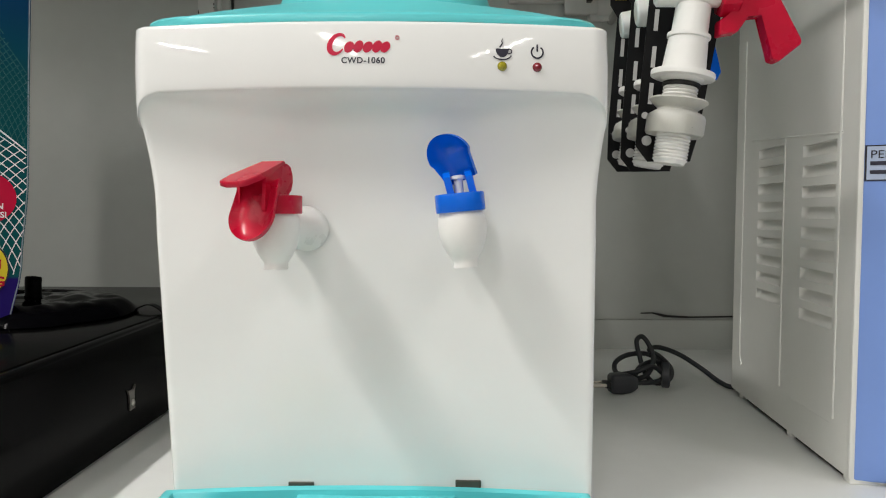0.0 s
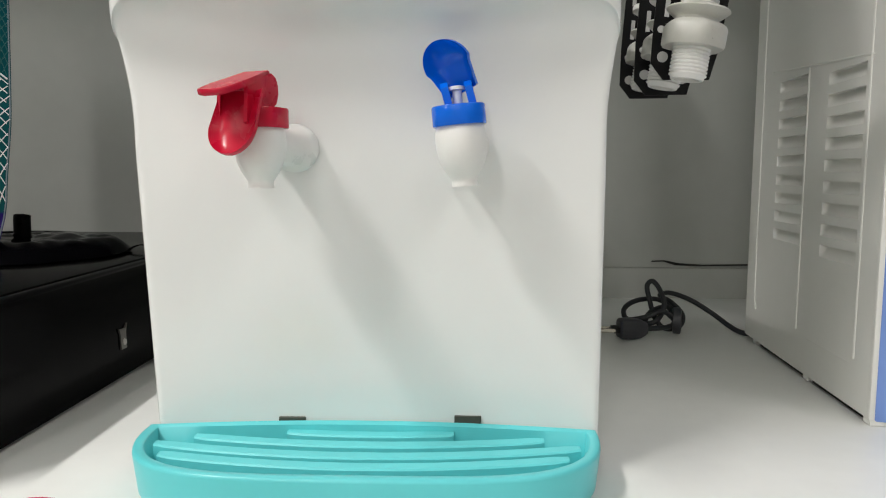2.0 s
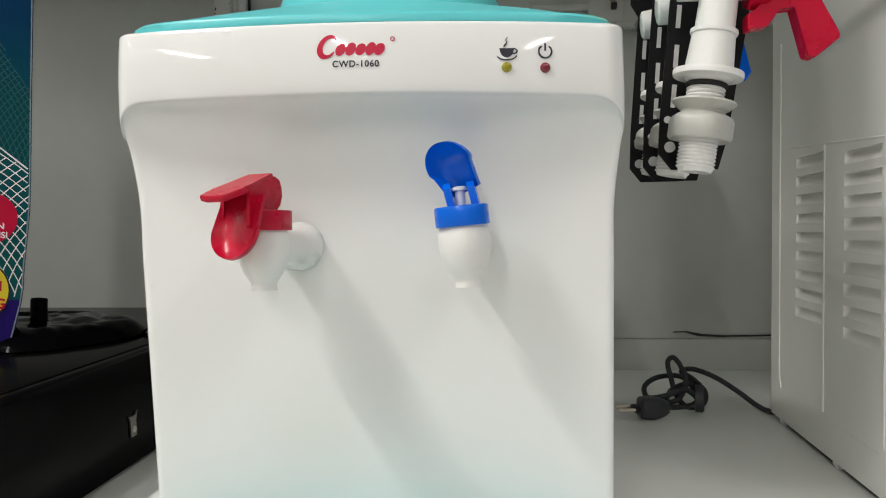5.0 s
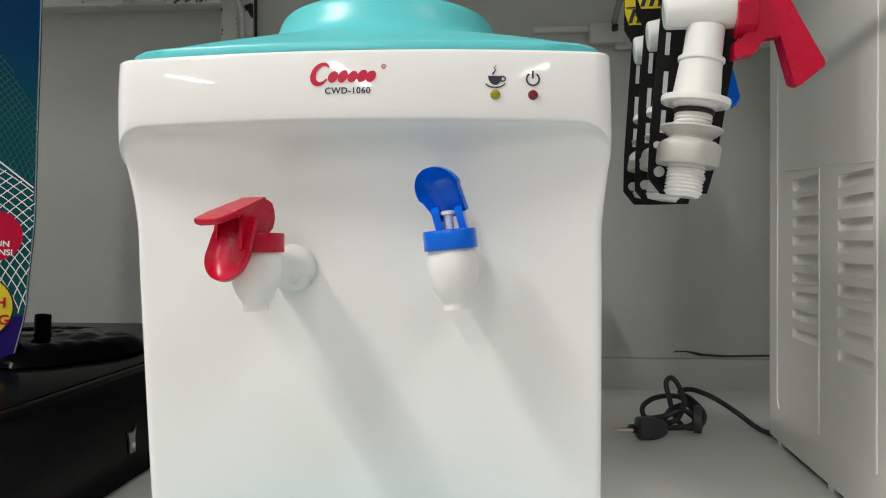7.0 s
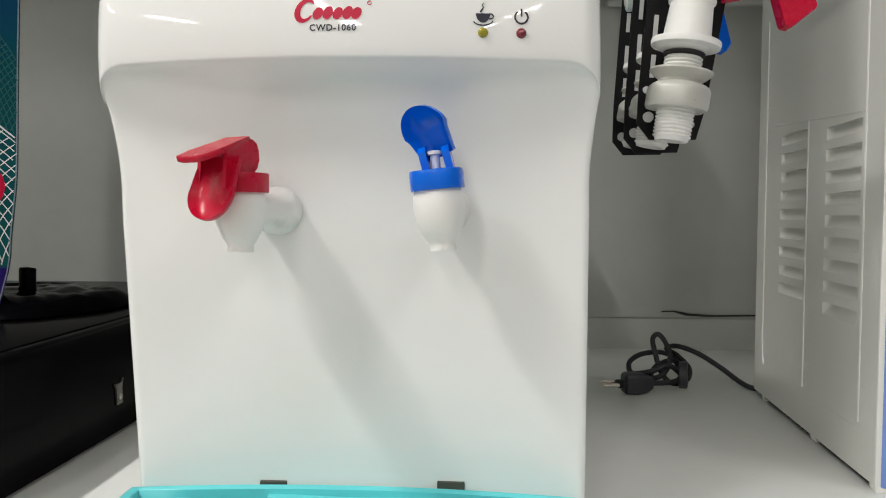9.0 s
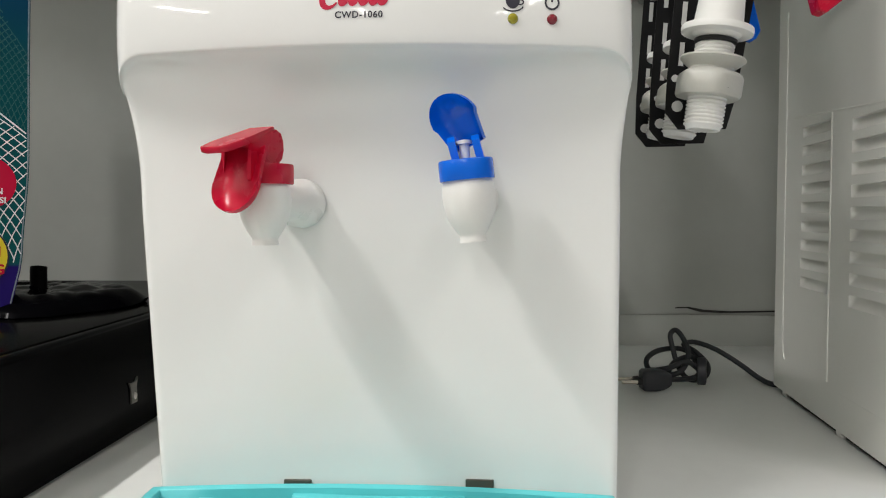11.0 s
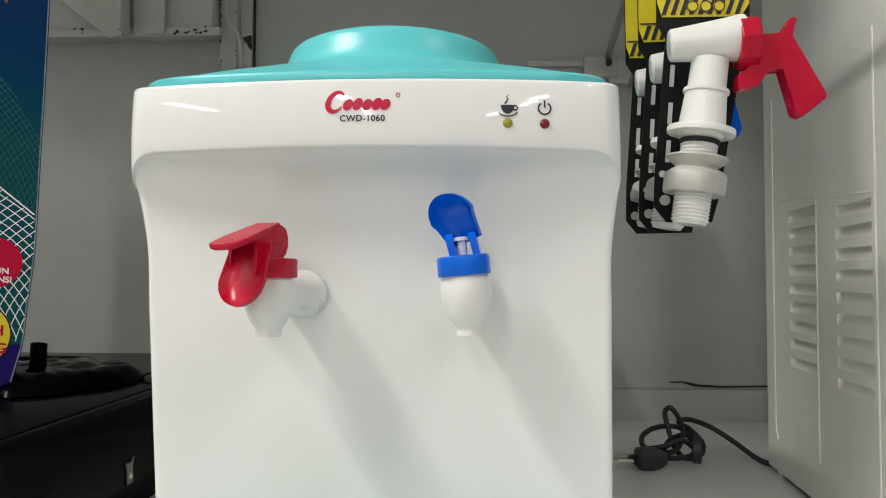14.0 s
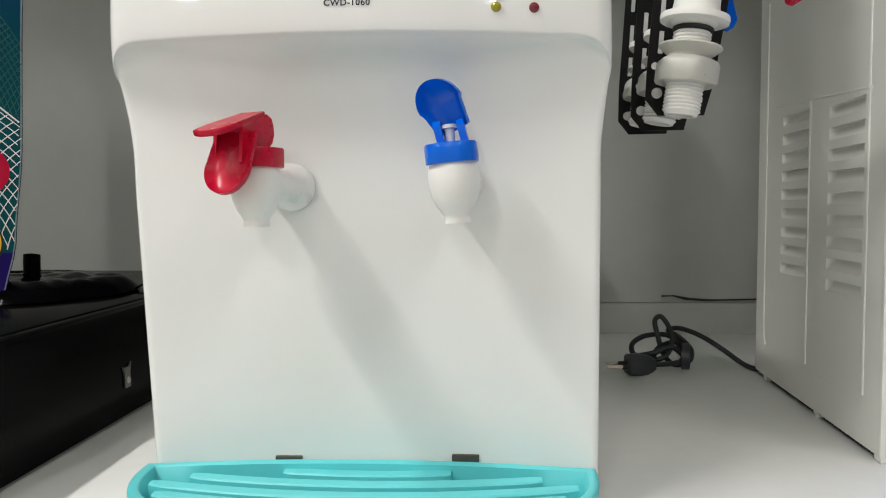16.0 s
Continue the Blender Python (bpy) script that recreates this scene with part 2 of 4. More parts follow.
def front_y(u, z):
    h = half(z)
    x = u * h
    low = lip_low(u)
    base = PANEL_Y + 0.0035 * (1 - u * u)
    k = abs(x) - (h - 0.005)
    if k > 0:
        base += 0.005 - math.sqrt(max(0, 0.005 ** 2 - k * k))
    lip = lip_front(x, z)
    if z >= low:
        y = lip
        d = z - low
        if d < 0.0012:
            y += 0.0012 - math.sqrt(max(0, 0.0012 ** 2 - (0.0012 - d) ** 2))
        e = LIP_TOP - z
        s = min(1.0, max(0.0, d / (LIP_TOP - low)))
        y += 0.0075 * (s - 0.3) ** 2
        if e < 0.003:
            y += 0.003 - math.sqrt(max(0, 0.003 ** 2 - (0.003 - e) ** 2))
        return y
    s = min(1.0, (low - z) / 0.042)
    y0 = lip + 0.0012 + 0.0007
    g = math.sqrt(max(0.0, 1 - (1 - s) ** 2))
    return y0 + (base - y0) * g


def body_shell():
    us = []
    for i in range(-40, 41):
        a = i / 40
        us.append(math.copysign(1 - (1 - abs(a)) ** 1.7, a))
    steps = [0.0, 0.0004, 0.0012, 0.0025, 0.0045, 0.007, 0.010, 0.014, 0.019, 0.025, 0.032, 0.0415, 0.05]
    ups = [0.00015, 0.0004, 0.0008, 0.0012, 0.006]
    rows = []
    for j in range(22):
        rows.append([j / 22 * (lip_low(u) - steps[-1] - 0.004) + 0.004 for u in us])
    for d in reversed(steps):
        rows.append([lip_low(u) - d for u in us])
    for d in ups:
        rows.append([lip_low(u) + d for u in us])
    for s in (0.2, 0.4, 0.6, 0.8):
        rows.append([lip_low(u) + 0.006 + s * (LIP_TOP - 0.003 - lip_low(u) - 0.006) for u in us])
    for d in (0.003, 0.0022, 0.0015, 0.0009, 0.0004, 0.0001, 0.0):
        rows.append([LIP_TOP - d for u in us])
    rings = []
    for zs in rows:
        ring = [Vector((middle(z) + u * half(z), front_y(u, z), z)) for u, z in zip(us, zs)]
        a, b = ring[0], ring[-1]
        ring += [Vector((b.x, b.y + (BACK_Y - b.y) * s, b.z)) for s in (0.15, 0.6, 0.96)]
        ring += [Vector((b.x - 0.012, BACK_Y, b.z)), Vector((a.x + 0.012, BACK_Y, a.z))]
        ring += [Vector((a.x, a.y + (BACK_Y - a.y) * s, a.z)) for s in (0.96, 0.6, 0.15)]
        rings.append(ring)
    return loft(rings)


def lid_outline(theta, grow, z):
    """Rounded outline of the lid at an angle, following the lip."""
    c, s = math.cos(theta), math.sin(theta)
    hx, cy = half(0.33) - grow, 0.57
    n = 12.0
    front = cy - (LIP_Y + 0.004) - grow
    back = BACK_Y - cy - grow
    hy = front if s < 0 else back
    rad = (abs(c / hx) ** n + abs(s / hy) ** n) ** (-1 / n)
    x, y = c * rad, cy + s * rad
    if s < 0:
        y += 0.016 * (x / hx) ** 2 * min(1.0, -s * 2)
    return Vector((middle(0.33) + x, y, z))


def lid_shell():
    cx, cy, n = middle(0.33) - 0.001, 0.57, 120
    ths = [2 * math.pi * i / n for i in range(n)]

    def circle(r, z):
        return [Vector((cx + r * math.cos(t), cy + r * math.sin(t), z)) for t in ths]

    rings = [[lid_outline(t, 0.0022, LIP_TOP + 0.0002) for t in ths], [lid_outline(t, 0.0016, LIP_TOP + 0.0040) for t in ths], [lid_outline(t, 0.0030, LIP_TOP + 0.0058) for t in ths]]
    top = circle(0.0960, 0.3605)
    edge = [lid_outline(t, 0.008, LIP_TOP + 0.0070) for t in ths]
    for s in (0.0, 0.15, 0.3, 0.45, 0.6, 0.75, 0.88, 1.0):
        rings.append([Vector((a.x + (b.x - a.x) * s, a.y + (b.y - a.y) * s, a.z + (b.z - a.z) * (1.3 * s - 0.3 * s ** 2))) for a, b in zip(edge, top)])
    for r, z in ((0.0875, 0.3618), (0.0848, 0.3640), (0.0822, 0.3675), (0.0800, 0.3725), (0.0784, 0.3775), (0.0768, 0.3825), (0.0752, 0.3858), (0.0730, 0.3880), (0.0700, 0.3895), (0.0665, 0.3904), (0.0610, 0.3908), (0.0530, 0.3906), (0.049, 0.3880), (0.046, 0.382), (0.044, 0.36)):
        rings.append(circle(r * 1.07, z - 0.0012))
    return loft(rings)


BASE = Matrix.Translation((-0.0435, 0.57, 0))
HOME = BASE.inverted()
dispenser = thing("water_dispenser", BASE, "white tabletop water dispenser with teal lid and drip tray", "water dispenser")


def dpart(name, bm, material, parent=None, label="", sharp=0.6):
    return part(name, moved(bm, HOME), material, parent or dispenser, label, sharp)


body = dpart("body", body_shell(), M_WHITE, None, "glossy white plastic housing with arched recess", 0.9)
lid = dpart("lid", lid_shell(), M_TEAL, None, "teal plastic lid with raised bottle collar", 0.9)
for fx in (-0.15, 0.06):
    dpart("foot", moved(lathe([(0.012, 0), (0.012, 0.006)], 16), pose(fx, 0.66, 0)), M_GAP)
    dpart("foot", moved(lathe([(0.012, 0), (0.012, 0.006)], 16), pose(fx, 0.47, 0)), M_GAP)

# the two slots above the tray
for sx0, sx1, sz in ((-0.1058, -0.0888, 0.0316), (0.0058, 0.0228, 0.0336)):
    sy = PANEL_Y + 0.0030
    dpart("slot", rbox(sx0, sx1, sy - 0.0016, sy + 0.003, 0.0270, sz + 0.0022, 0.0004, 1), M_SLOT, None, "dark slot above the tray")


def on_lip(bm, x, z, up=0.0004):
    """Lays a flat print (x-z plane, front at y = 0) onto the bowed lip round (x, z)."""
    for v in bm.verts:
        wx, wz = x + v.co.x, z + v.co.z
        v.co = Vector((wx, front_y((wx - middle(wz)) / half(wz), wz) - up + v.co.y, wz))
    return bm


def ribbon(pts, w, thick=0.0003, closed=False):
    """A flat stroke along points (x, z) of width w (a number or a function of 0..1)."""
    pts = [Vector((p[0], 0, p[1])) for p in pts]
    bm = bmesh.new()
    rows = []
    n = len(pts)
    for i, p in enumerate(pts):
        a = pts[(i - 1) % n] if closed else pts[max(i - 1, 0)]
        b = pts[(i + 1) % n] if closed else pts[min(i + 1, n - 1)]
        d = (b - a).normalized()
        s = Vector((-d.z, 0, d.x)) * 0.5 * (w(i / (n - 1)) if callable(w) else w)
        rows.append([bm.verts.new(q) for q in (p - s, p + s, p + s + Vector((0, thick, 0)), p - s + Vector((0, thick, 0)))])
    pairs = list(zip(rows, rows[1:])) + ([(rows[-1], rows[0])] if closed else [])
    for a, b in pairs:
        for i in range(4):
            j = (i + 1) % 4
            bm.faces.new((a[i], a[j], b[j], b[i]))
    if not closed:
        bm.faces.new(rows[0])
        bm.faces.new(rows[-1][::-1])
    return bm


def arc(cx, cz, rx, rz, a0, a1, n=20):
    return [(cx + rx * math.cos(radians(a0 + (a1 - a0) * i / n)), cz + rz * math.sin(radians(a0 + (a1 - a0) * i / n))) for i in range(n + 1)]


# maker's mark as plain red shapes: one tall crescent and a row of slanted lozenges
mark = [ribbon(arc(-0.0142, 0.0, 0.0046, 0.0058, 40, 330, 24), lambda u: 0.0008 + 0.0024 * math.sin(math.pi * u))]
for k, bx in enumerate((-0.0068, -0.0012, 0.0045, 0.0100, 0.0150)):
    mark.append(slab(arc(bx, -0.0018 + 0.0003 * (k % 2), 0.0029, 0.0034 + 0.0003 * (k % 2), 0, 360, 18)[:-1], 0.0003))
for v_bm in mark:
    for v in v_bm.verts:
        v.co.x += 0.25 * v.co.z
dpart("brand_mark", on_lip(join(*mark), -0.0525, 0.3150), M_INKRED, body, "plain red mark")
dpart("brand_mark", on_lip(ribbon(arc(0, 0, 0.0011, 0.0011, 0, 360, 14)[:-1], 0.0004, closed=True), -0.0308, 0.3190), M_INKRED, body, "small red ring")
dpart("model_text", on_lip(text_bm("CWD-1060", 0.0051, spacing=1.1, bold=0.00012), -0.0513, 0.3050), M_INK, body, "small black model lettering")
# cup symbol with saucer and steam
cup = join(slab(arc(0, 0.0016, 0.0040, 0.0052, 180, 360, 18), 0.0003),
           ribbon(arc(0.0040, 0.0, 0.0018, 0.0014, 110, -120, 10), 0.0007),
           ribbon(arc(0, -0.0020, 0.0056, 0.0030, 200, 350, 16), 0.0007),
           ribbon([(-0.0016, 0.0024), (-0.0004, 0.0040), (0.0002, 0.0052), (-0.0006, 0.0062), (0.0004, 0.0078)], lambda u: 0.0010 * (1 - 0.7 * u)))
dpart("cup_symbol", on_lip(cup, 0.0326, 0.3118), M_INK, body, "dark printed cup symbol")
power = join(ribbon(arc(0, 0, 0.0036, 0.0036, 125, 415, 24), 0.0010), ribbon([(0, 0.0004), (0, 0.0048)], 0.0010))
dpart("power_symbol", on_lip(power, 0.0541, 0.3118), M_INK, body, "dark printed power symbol")
for lx, m_lens, lab in ((0.0326, M_LEDY, "amber indicator lens"), (0.0541, M_LEDR, "dark red indicator lens")):
    ly = front_y((lx - middle(0.3027)) / half(0.3027), 0.3027)
    led = dpart("indicator_lamp", moved(lathe([(0.0029, -0.001), (0.0029, 0.0004), (0.0026, 0.0012), (0.0017, 0.0019), (0.0006, 0.0022)], 20), pose(lx, ly, 0.3027, 90)), m_lens, None, lab)

# drip tray: D-shaped trough and curved grid bars
TRAY_TOP, TC = 0.0290, -0.0465


def tray_outline(w, yb, yf, n=44):
    """Half-moon outline: bowed back, widest behind, curving in to a flat-bowed front."""
    pts = []
    for i in range(n + 1):
        a = math.pi * i / n
        c, s = -math.cos(a), math.sin(a)
        pts.append((w * math.copysign(abs(c) ** (2 / 4.16), c), yb - (yb - yf) * s ** (2 / 2.5)))
    back = 16
    for i in range(1, back):
        u = 1 - 2 * i / back
        pts.append((u * w, yb + 0.0030 * (1 - u * u)))
    return pts


def tray_ring(w, yb, yf, z, lift=0.0):
    return [Vector((TC + x, y, z + lift * max(0.0, (y - 0.42) / 0.026) * (1 - (x / w) ** 2))) for x, y in tray_outline(w, yb, yf)]


TY = PANEL_Y - 0.001
rings = [tray_ring(0.1375, TY, 0.3700, 0.003), tray_ring(0.1390, TY, 0.3675, 0.004), tray_ring(0.1412, TY, 0.3645, TRAY_TOP - 0.0025, 0.001),
         tray_ring(0.1408, TY, 0.3650, TRAY_TOP - 0.0006, 0.003), tray_ring(0.1398, TY - 0.0005, 0.3660, TRAY_TOP, 0.003), tray_ring(0.1352, TY - 0.0035, 0.3705, TRAY_TOP, 0.001),
         tray_ring(0.1342, TY - 0.0042, 0.3715, TRAY_TOP - 0.001, 0.003), tray_ring(0.1330, TY - 0.0055, 0.3730, 0.006)]
tray = dpart("drip_tray", loft(rings), M_TEAL, None, "teal half-moon drip tray", 0.9)
for k, (by, bw, bowed) in enumerate(((0.4392, 0.052, 0.004), (0.4250, 0.107, 0.011), (0.4095, 0.1270, 0.016), (0.3935, 0.118, 0.015))):
    prof = []
    n = 28
    for i in range(n + 1):
        u = -1 + 2 * i / n
        x, y = TC + u * bw, by + bowed * (u * u - 0.4)
        hw = 0.0049
        if abs(u) > 0.97:
            hw *= 0.7
        zt = TRAY_TOP - 0.0018
        prof.append([Vector((x, y - hw, zt - 0.013)), Vector((x, y - hw, zt - 0.001)), Vector((x, y - hw + 0.001, zt)), Vector((x, y + hw - 0.001, zt)), Vector((x, y + hw, zt - 0.001)), Vector((x, y + hw, zt - 0.013))])
    dpart("grid_bar", loft(prof), M_TEALGRID, tray)


# taps of the dispenser
def tongue(length, w0, w1, cup_depth, thick, bend=0.0, n=20, m=12):
    """A cupped lever tongue along +z from the origin, its hollow towards -y, with a round end."""
    front, back = [], []
    for i in range(n + 1):
        v = 1 - (1 - i / n) ** 2.2
        z = length * v
        w = w0 + (w1 - w0) * min(1.0, v * 1.5) ** 1.2
        tip = length - w1
        if z > tip:
            w = w1 * math.sqrt(max(0.0004, 1 - ((z - tip) / w1) ** 2))
        rowf, rowb = [], []
        for j in range(m + 1):
            u = -1 + 2 * j / m
            y = cup_depth * (1 - u ** 4) * (w / w1) - bend * v * v
            rowf.append(Vector((u * w, y, z)))
            rowb.append(Vector((u * w, y + thick, z)))
        front.append(rowf)
        back.append(rowb)
    return loft([f + b[::-1] for f, b in zip(front, back)])


def tap(m, colour, lever_up, label):
    """A tap with its own part meshes; local origin: on the axis at the collar's foot, -y to the front."""
    t = new("tap")
    t.parent = dispenser
    t.matrix_local = HOME @ m
    tagged(t, label)

    def tp(name, bm, material, lab="", sharp=0.7):
        return part(name, bm, material, t, lab, sharp)

    tp("spout", lathe([(0.0132, 0.0), (0.0141, -0.003), (0.0146, -0.008), (0.0143, -0.013), (0.0130, -0.019), (0.0106, -0.0245), (0.0086, -0.0275), (0.0073, -0.0295), (0.0071, -0.0312), (0.0075, -0.0325), (0.0074, -0.0335), (0.0058, -0.0335), (0.0055, -0.026)], 40), M_TAP, "white plastic spout")
    stem_len = PANEL_Y + 0.003 - m.translation.y
    stem = lathe([(0.0098, 0.0), (0.0098, 0.014), (0.0102, 0.018), (0.0112, stem_len - 0.009), (0.0142, stem_len - 0.006), (0.0148, stem_len + 0.001), (0.0144, stem_len + 0.004)], 32)
    tp("stem", moved(stem, Matrix.Rotation(-0.25 * m.to_euler().z, 4, "Z") @ pose(0, 0, -0.0098, -90)), M_TAP, "white stem with round flange")
    ring = []
    for r, z in ((0.0146, 0.0), (0.0150, 0.0006), (0.0150, 0.0102), (0.0146, 0.0110), (0.0120, 0.0112)):
        ring.append([(r * math.copysign(abs(math.cos(a)) ** 0.8, math.cos(a)), r * math.copysign(abs(math.sin(a)) ** 0.8, math.sin(a)), z) for a in [2 * math.pi * i / 48 for i in range(48)]])
    tp("collar", loft(ring), colour, "coloured screw collar")
    tp("pin", lathe([(0.0028, 0.009), (0.0028, 0.0195), (0.0045, 0.0198), (0.0045, 0.0215), (0.0025, 0.022)], 18), M_TAP, "white push pin")
    if lever_up:
        lev = tongue(0.0303, 0.0104, 0.0142, 0.0105, 0.0026, 0.005)
        lever = tp("lever", moved(lev, pose(0.0022, -0.002, 0.0182) @ pose(0, 0, 0, 0, 0, -28) @ pose(0, 0, 0, 12, -17, 0)), colour, "raised cupped lever")
        for sx in (-1, 1):
            ear = slab([(-0.0052, 0.0), (0.0040, 0.0), (0.0058, 0.006), (0.0066, 0.0120), (0.0050, 0.0165), (-0.0030, 0.0150), (-0.0060, 0.0120), (-0.0062, 0.0080)], 0.0042)
            part("ear", moved(ear, pose(sx * 0.0066 + 0.0042, 0.0, 0.0094, 0, 0, 90) @ pose(0, 0, 0, -9, 0, 0)), colour, lever)
    else:
        lev = tongue(0.0390, 0.0138, 0.0156, 0.0056, 0.0022, -0.002)
        lever = tp("lever", moved(lev, pose(0, -0.0146, 0.0215, 0, 0, 0) @ pose(0, 0, 0, 156, 0, 0) @ pose(0, 0, 0, 0, 0, 180)), colour, "lowered cupped lever")
        cheek_out = [(-0.0185, 0.0020), (-0.0130, -0.0020), (-0.0045, 0.0095), (0.0030, 0.0100), (0.0075, 0.0140), (0.0092, 0.0190), (0.0088, 0.0240), (0.0070, 0.0282), (0.0030, 0.0302), (-0.0130, 0.0242), (-0.0172, 0.0222)]
        for sx in (-0.0122, 0.0062):
            part("cheek", moved(slab(cheek_out, 0.0024), pose(sx, 0, 0, 0, 0, 90)), colour, lever)
        flap = slab([(-0.0108, 0.0), (0.0066, 0.0), (0.0080, 0.018), (0.0088, 0.030), (0.0066, 0.0395), (0.0025, 0.0420), (-0.0060, 0.0424), (-0.0122, 0.0396), (-0.0132, 0.028)], 0.0036)
        bmesh.ops.bevel(flap, geom=flap.edges[:], offset=0.0007, segments=1, affect="EDGES")
        tp("safety_flap", moved(flap, pose(-0.0014, 0.0040, 0.0288, 0, 0, 0) @ pose(0, 0, 0, 110, 0, 0)), colour, "flat safety flap over the lever")
    return t


tap(pose(0.0080, 0.411, 0.2146, 0, -5.5, -4), M_BLUE, True, "white cold tap with raised blue lever")
tap(pose(-0.1042, 0.411, 0.2130, 0, 0, -23), M_RED, False, "white hot tap with red lever and safety flap")

# ---- the second dispenser, ivory with a pale blue front ----
RD = pose(0.3185, 0.5435, 0, 0, 0, -4.5)
second = thing("water_dispenser", RD, "ivory steel water dispenser with louvred side and blue front", "water dispenser")
RH, RDEEP, RW = 0.62, 0.302, 0.30
COLS = ((0.0370, 0.1070), (0.1540, 0.2260))
LOUVRE_H, LOUVRE_STEP, LOUVRE_TOP = 0.0108, 0.01865, 0.2828
ys = [0, *COLS[0], *COLS[1], RDEEP]
DROPS = (0.006, 0.0)
tops = [LOUVRE_TOP - k * LOUVRE_STEP for k in range(9)]
side = bmesh.new()
zs = sorted({round(z, 5) for z in [0.005, RH] + [t - d - h for t in tops for d in DROPS for h in (0, LOUVRE_H)]})
grid = {(i, j): side.verts.new((0, y, z)) for i, y in enumerate(ys) for j, z in enumerate(zs)}
for i in range(len(ys) - 1):
    col = {1: 0, 3: 1}.get(i)
    for j in range(len(zs) - 1):
        zm = (zs[j] + zs[j + 1]) / 2
        if col is None or not any(t - DROPS[col] - LOUVRE_H < zm < t - DROPS[col] for t in tops):
            side.faces.new((grid[i, j], grid[i + 1, j], grid[i + 1, j + 1], grid[i, j + 1]))
side_wall = part("side_panel", side, M_CREAM, second, "ivory steel side with two louvre columns")
part("cabinet", join(rbox(0.010, RW, 0.001, RDEEP - 0.001, 0.006, RH - 0.001), rbox(0.0002, 0.012, RDEEP, RDEEP + 0.004, 0.005, RH, 0.001), rbox(0.0002, RW, 0.0, RDEEP + 0.004, RH, RH + 0.003)), M_CREAM, second)
first = None
for (c0, c1), drop in zip(COLS, DROPS):
    for z in [t - drop for t in tops]:
        if first is None or c1 - c0 != first[1]:
            w, d, hh = c1 - c0, 0.0056, LOUVRE_H
            lou = bmesh.new()
            prof = [(0.0, 0.0), (d, 0.0), (d * 0.97, -hh * 0.2), (d * 0.62, -hh * 0.62), (d * 0.2, -hh * 0.93), (0.0, -hh)]
            rows_l = []
            for s, k in ((0.0, 0.0), (0.02, 0.55), (0.07, 0.9), (0.14, 1.0), (0.86, 1.0), (0.93, 0.9), (0.98, 0.55), (1.0, 0.0)):
                rows_l.append([lou.verts.new((px * k, s * w, pz)) for px, pz in prof])
            for a, b in zip(rows_l, rows_l[1:]):
                for i in range(len(prof) - 1):
                    lou.faces.new((a[i], a[i + 1], b[i + 1], b[i]))
            bmesh.ops.remove_doubles(lou, verts=lou.verts[:], dist=1e-6)
            ob = part("louvre", lou, M_CREAM, side_wall, "", 0.9)
            ob.matrix_local = pose(0, c0, z)
            first = (ob, c1 - c0)
        else:
            again("louvre", first[0], side_wall, pose(0, c0, z))
# pressed beads and the crease over the louvres
for pts in ([(0.0300, 0.41), (0.0300, 0.044)], [(0.1510, 0.288), (0.1510, 0.043)], [(0.2760, 0.41), (0.2760, 0.090), (0.2760, 0.075), (0.2757, 0.060), (0.2740, 0.048), (0.2690, 0.040)]):
    part("bead", tube(spline([(0.0007, y, z) for y, z in pts], 5), 0.0017, 8), M_CREAM, side_wall, "pressed bead")
part("crease", tube([(0.0006, 0.026, 0.2805), (0.0006, 0.250, 0.2955)], 0.0014, 6), M_CREAM, side_wall, "pressed crease")
part("crease", tube([(0.0006, 0.036, 0.0385), (0.0006, 0.125, 0.0380)], 0.0008, 6), M_CREAM, side_wall, "pressed crease")
# black strips put the shade of the open gap under the side into colour
for y0, y1 in ((0.010, 0.116), (0.132, 0.260)):
    part("gap_shade_strip", rbox(0.004, 0.02, y0, y1, 0.0005, 0.0065), M_GAP, second, "black strip for the shade in the gap under the side")
for fy in (-0.002, 0.118, 0.264):
    part("foot", rbox(0.0005, 0.03, fy, fy + 0.012, 0, 0.0055, 0.001), M_CREAM, second)
# bowed pale blue front
fr = []
for z in (0.004, 0.008, 0.02, 0.24, RH - 0.01, RH):
    e = 0.004 if z < 0.006 else 0.0
    ring = []
    for i in range(25):
        u = i / 24
        x = 0.002 + (RW - 0.004) * u
        k = abs(2 * u - 1)
        ring.append((x, -0.001 - (0.014 - e) * (1 - k ** 6), z))
    ring += [(RW - 0.002, -0.0005, z), (0.002, -0.0005, z)]
    fr.append(ring)
part("front_panel", loft(fr), M_SKY, second, "bowed pale blue plastic front", 1.0)
def on_front(bm, x, z, up):
    """Lays a flat print onto the bowed blue front."""
    for v in bm.verts:
        wx = x + v.co.x
        k = abs(2 * (wx - 0.002) / (RW - 0.004) - 1)
        v.co = Vector((wx, -0.001 - 0.014 * (1 - k ** 6) - up + v.co.y, z + v.co.z))
    return bm


def plate(x0, x1, z0, z1, n=12):
    return ribbon([(x0 + (x1 - x0) * i / n, (z0 + z1) / 2) for i in range(n + 1)], z1 - z0)


M_LABEL = mat("pale_blue_label", (0.42, 0.50, 0.66), 0.4, vary=0.04)
sticker = part("notice", on_front(plate(0.004, 0.090, 0, 0.0275), 0, 0.2398, 0.0006), M_INK, second, "dark-framed notice label")
part("notice_field", on_front(plate(0.005, 0.089, 0.0010, 0.0265), 0, 0.2398, 0.0011), M_LABEL, sticker)
part("notice_text", on_front(text_bm("PERHATIAN", 0.0088, "LEFT"), 0.0065, 0.2598, 0.0016), M_INK, sticker)
for row, wd in ((0.2518, 0.074), (0.2450, 0.068)):
    part("notice_bar", on_front(plate(0.0068, wd, 0, 0.0030), 0, row, 0.0015), M_INK, sticker)
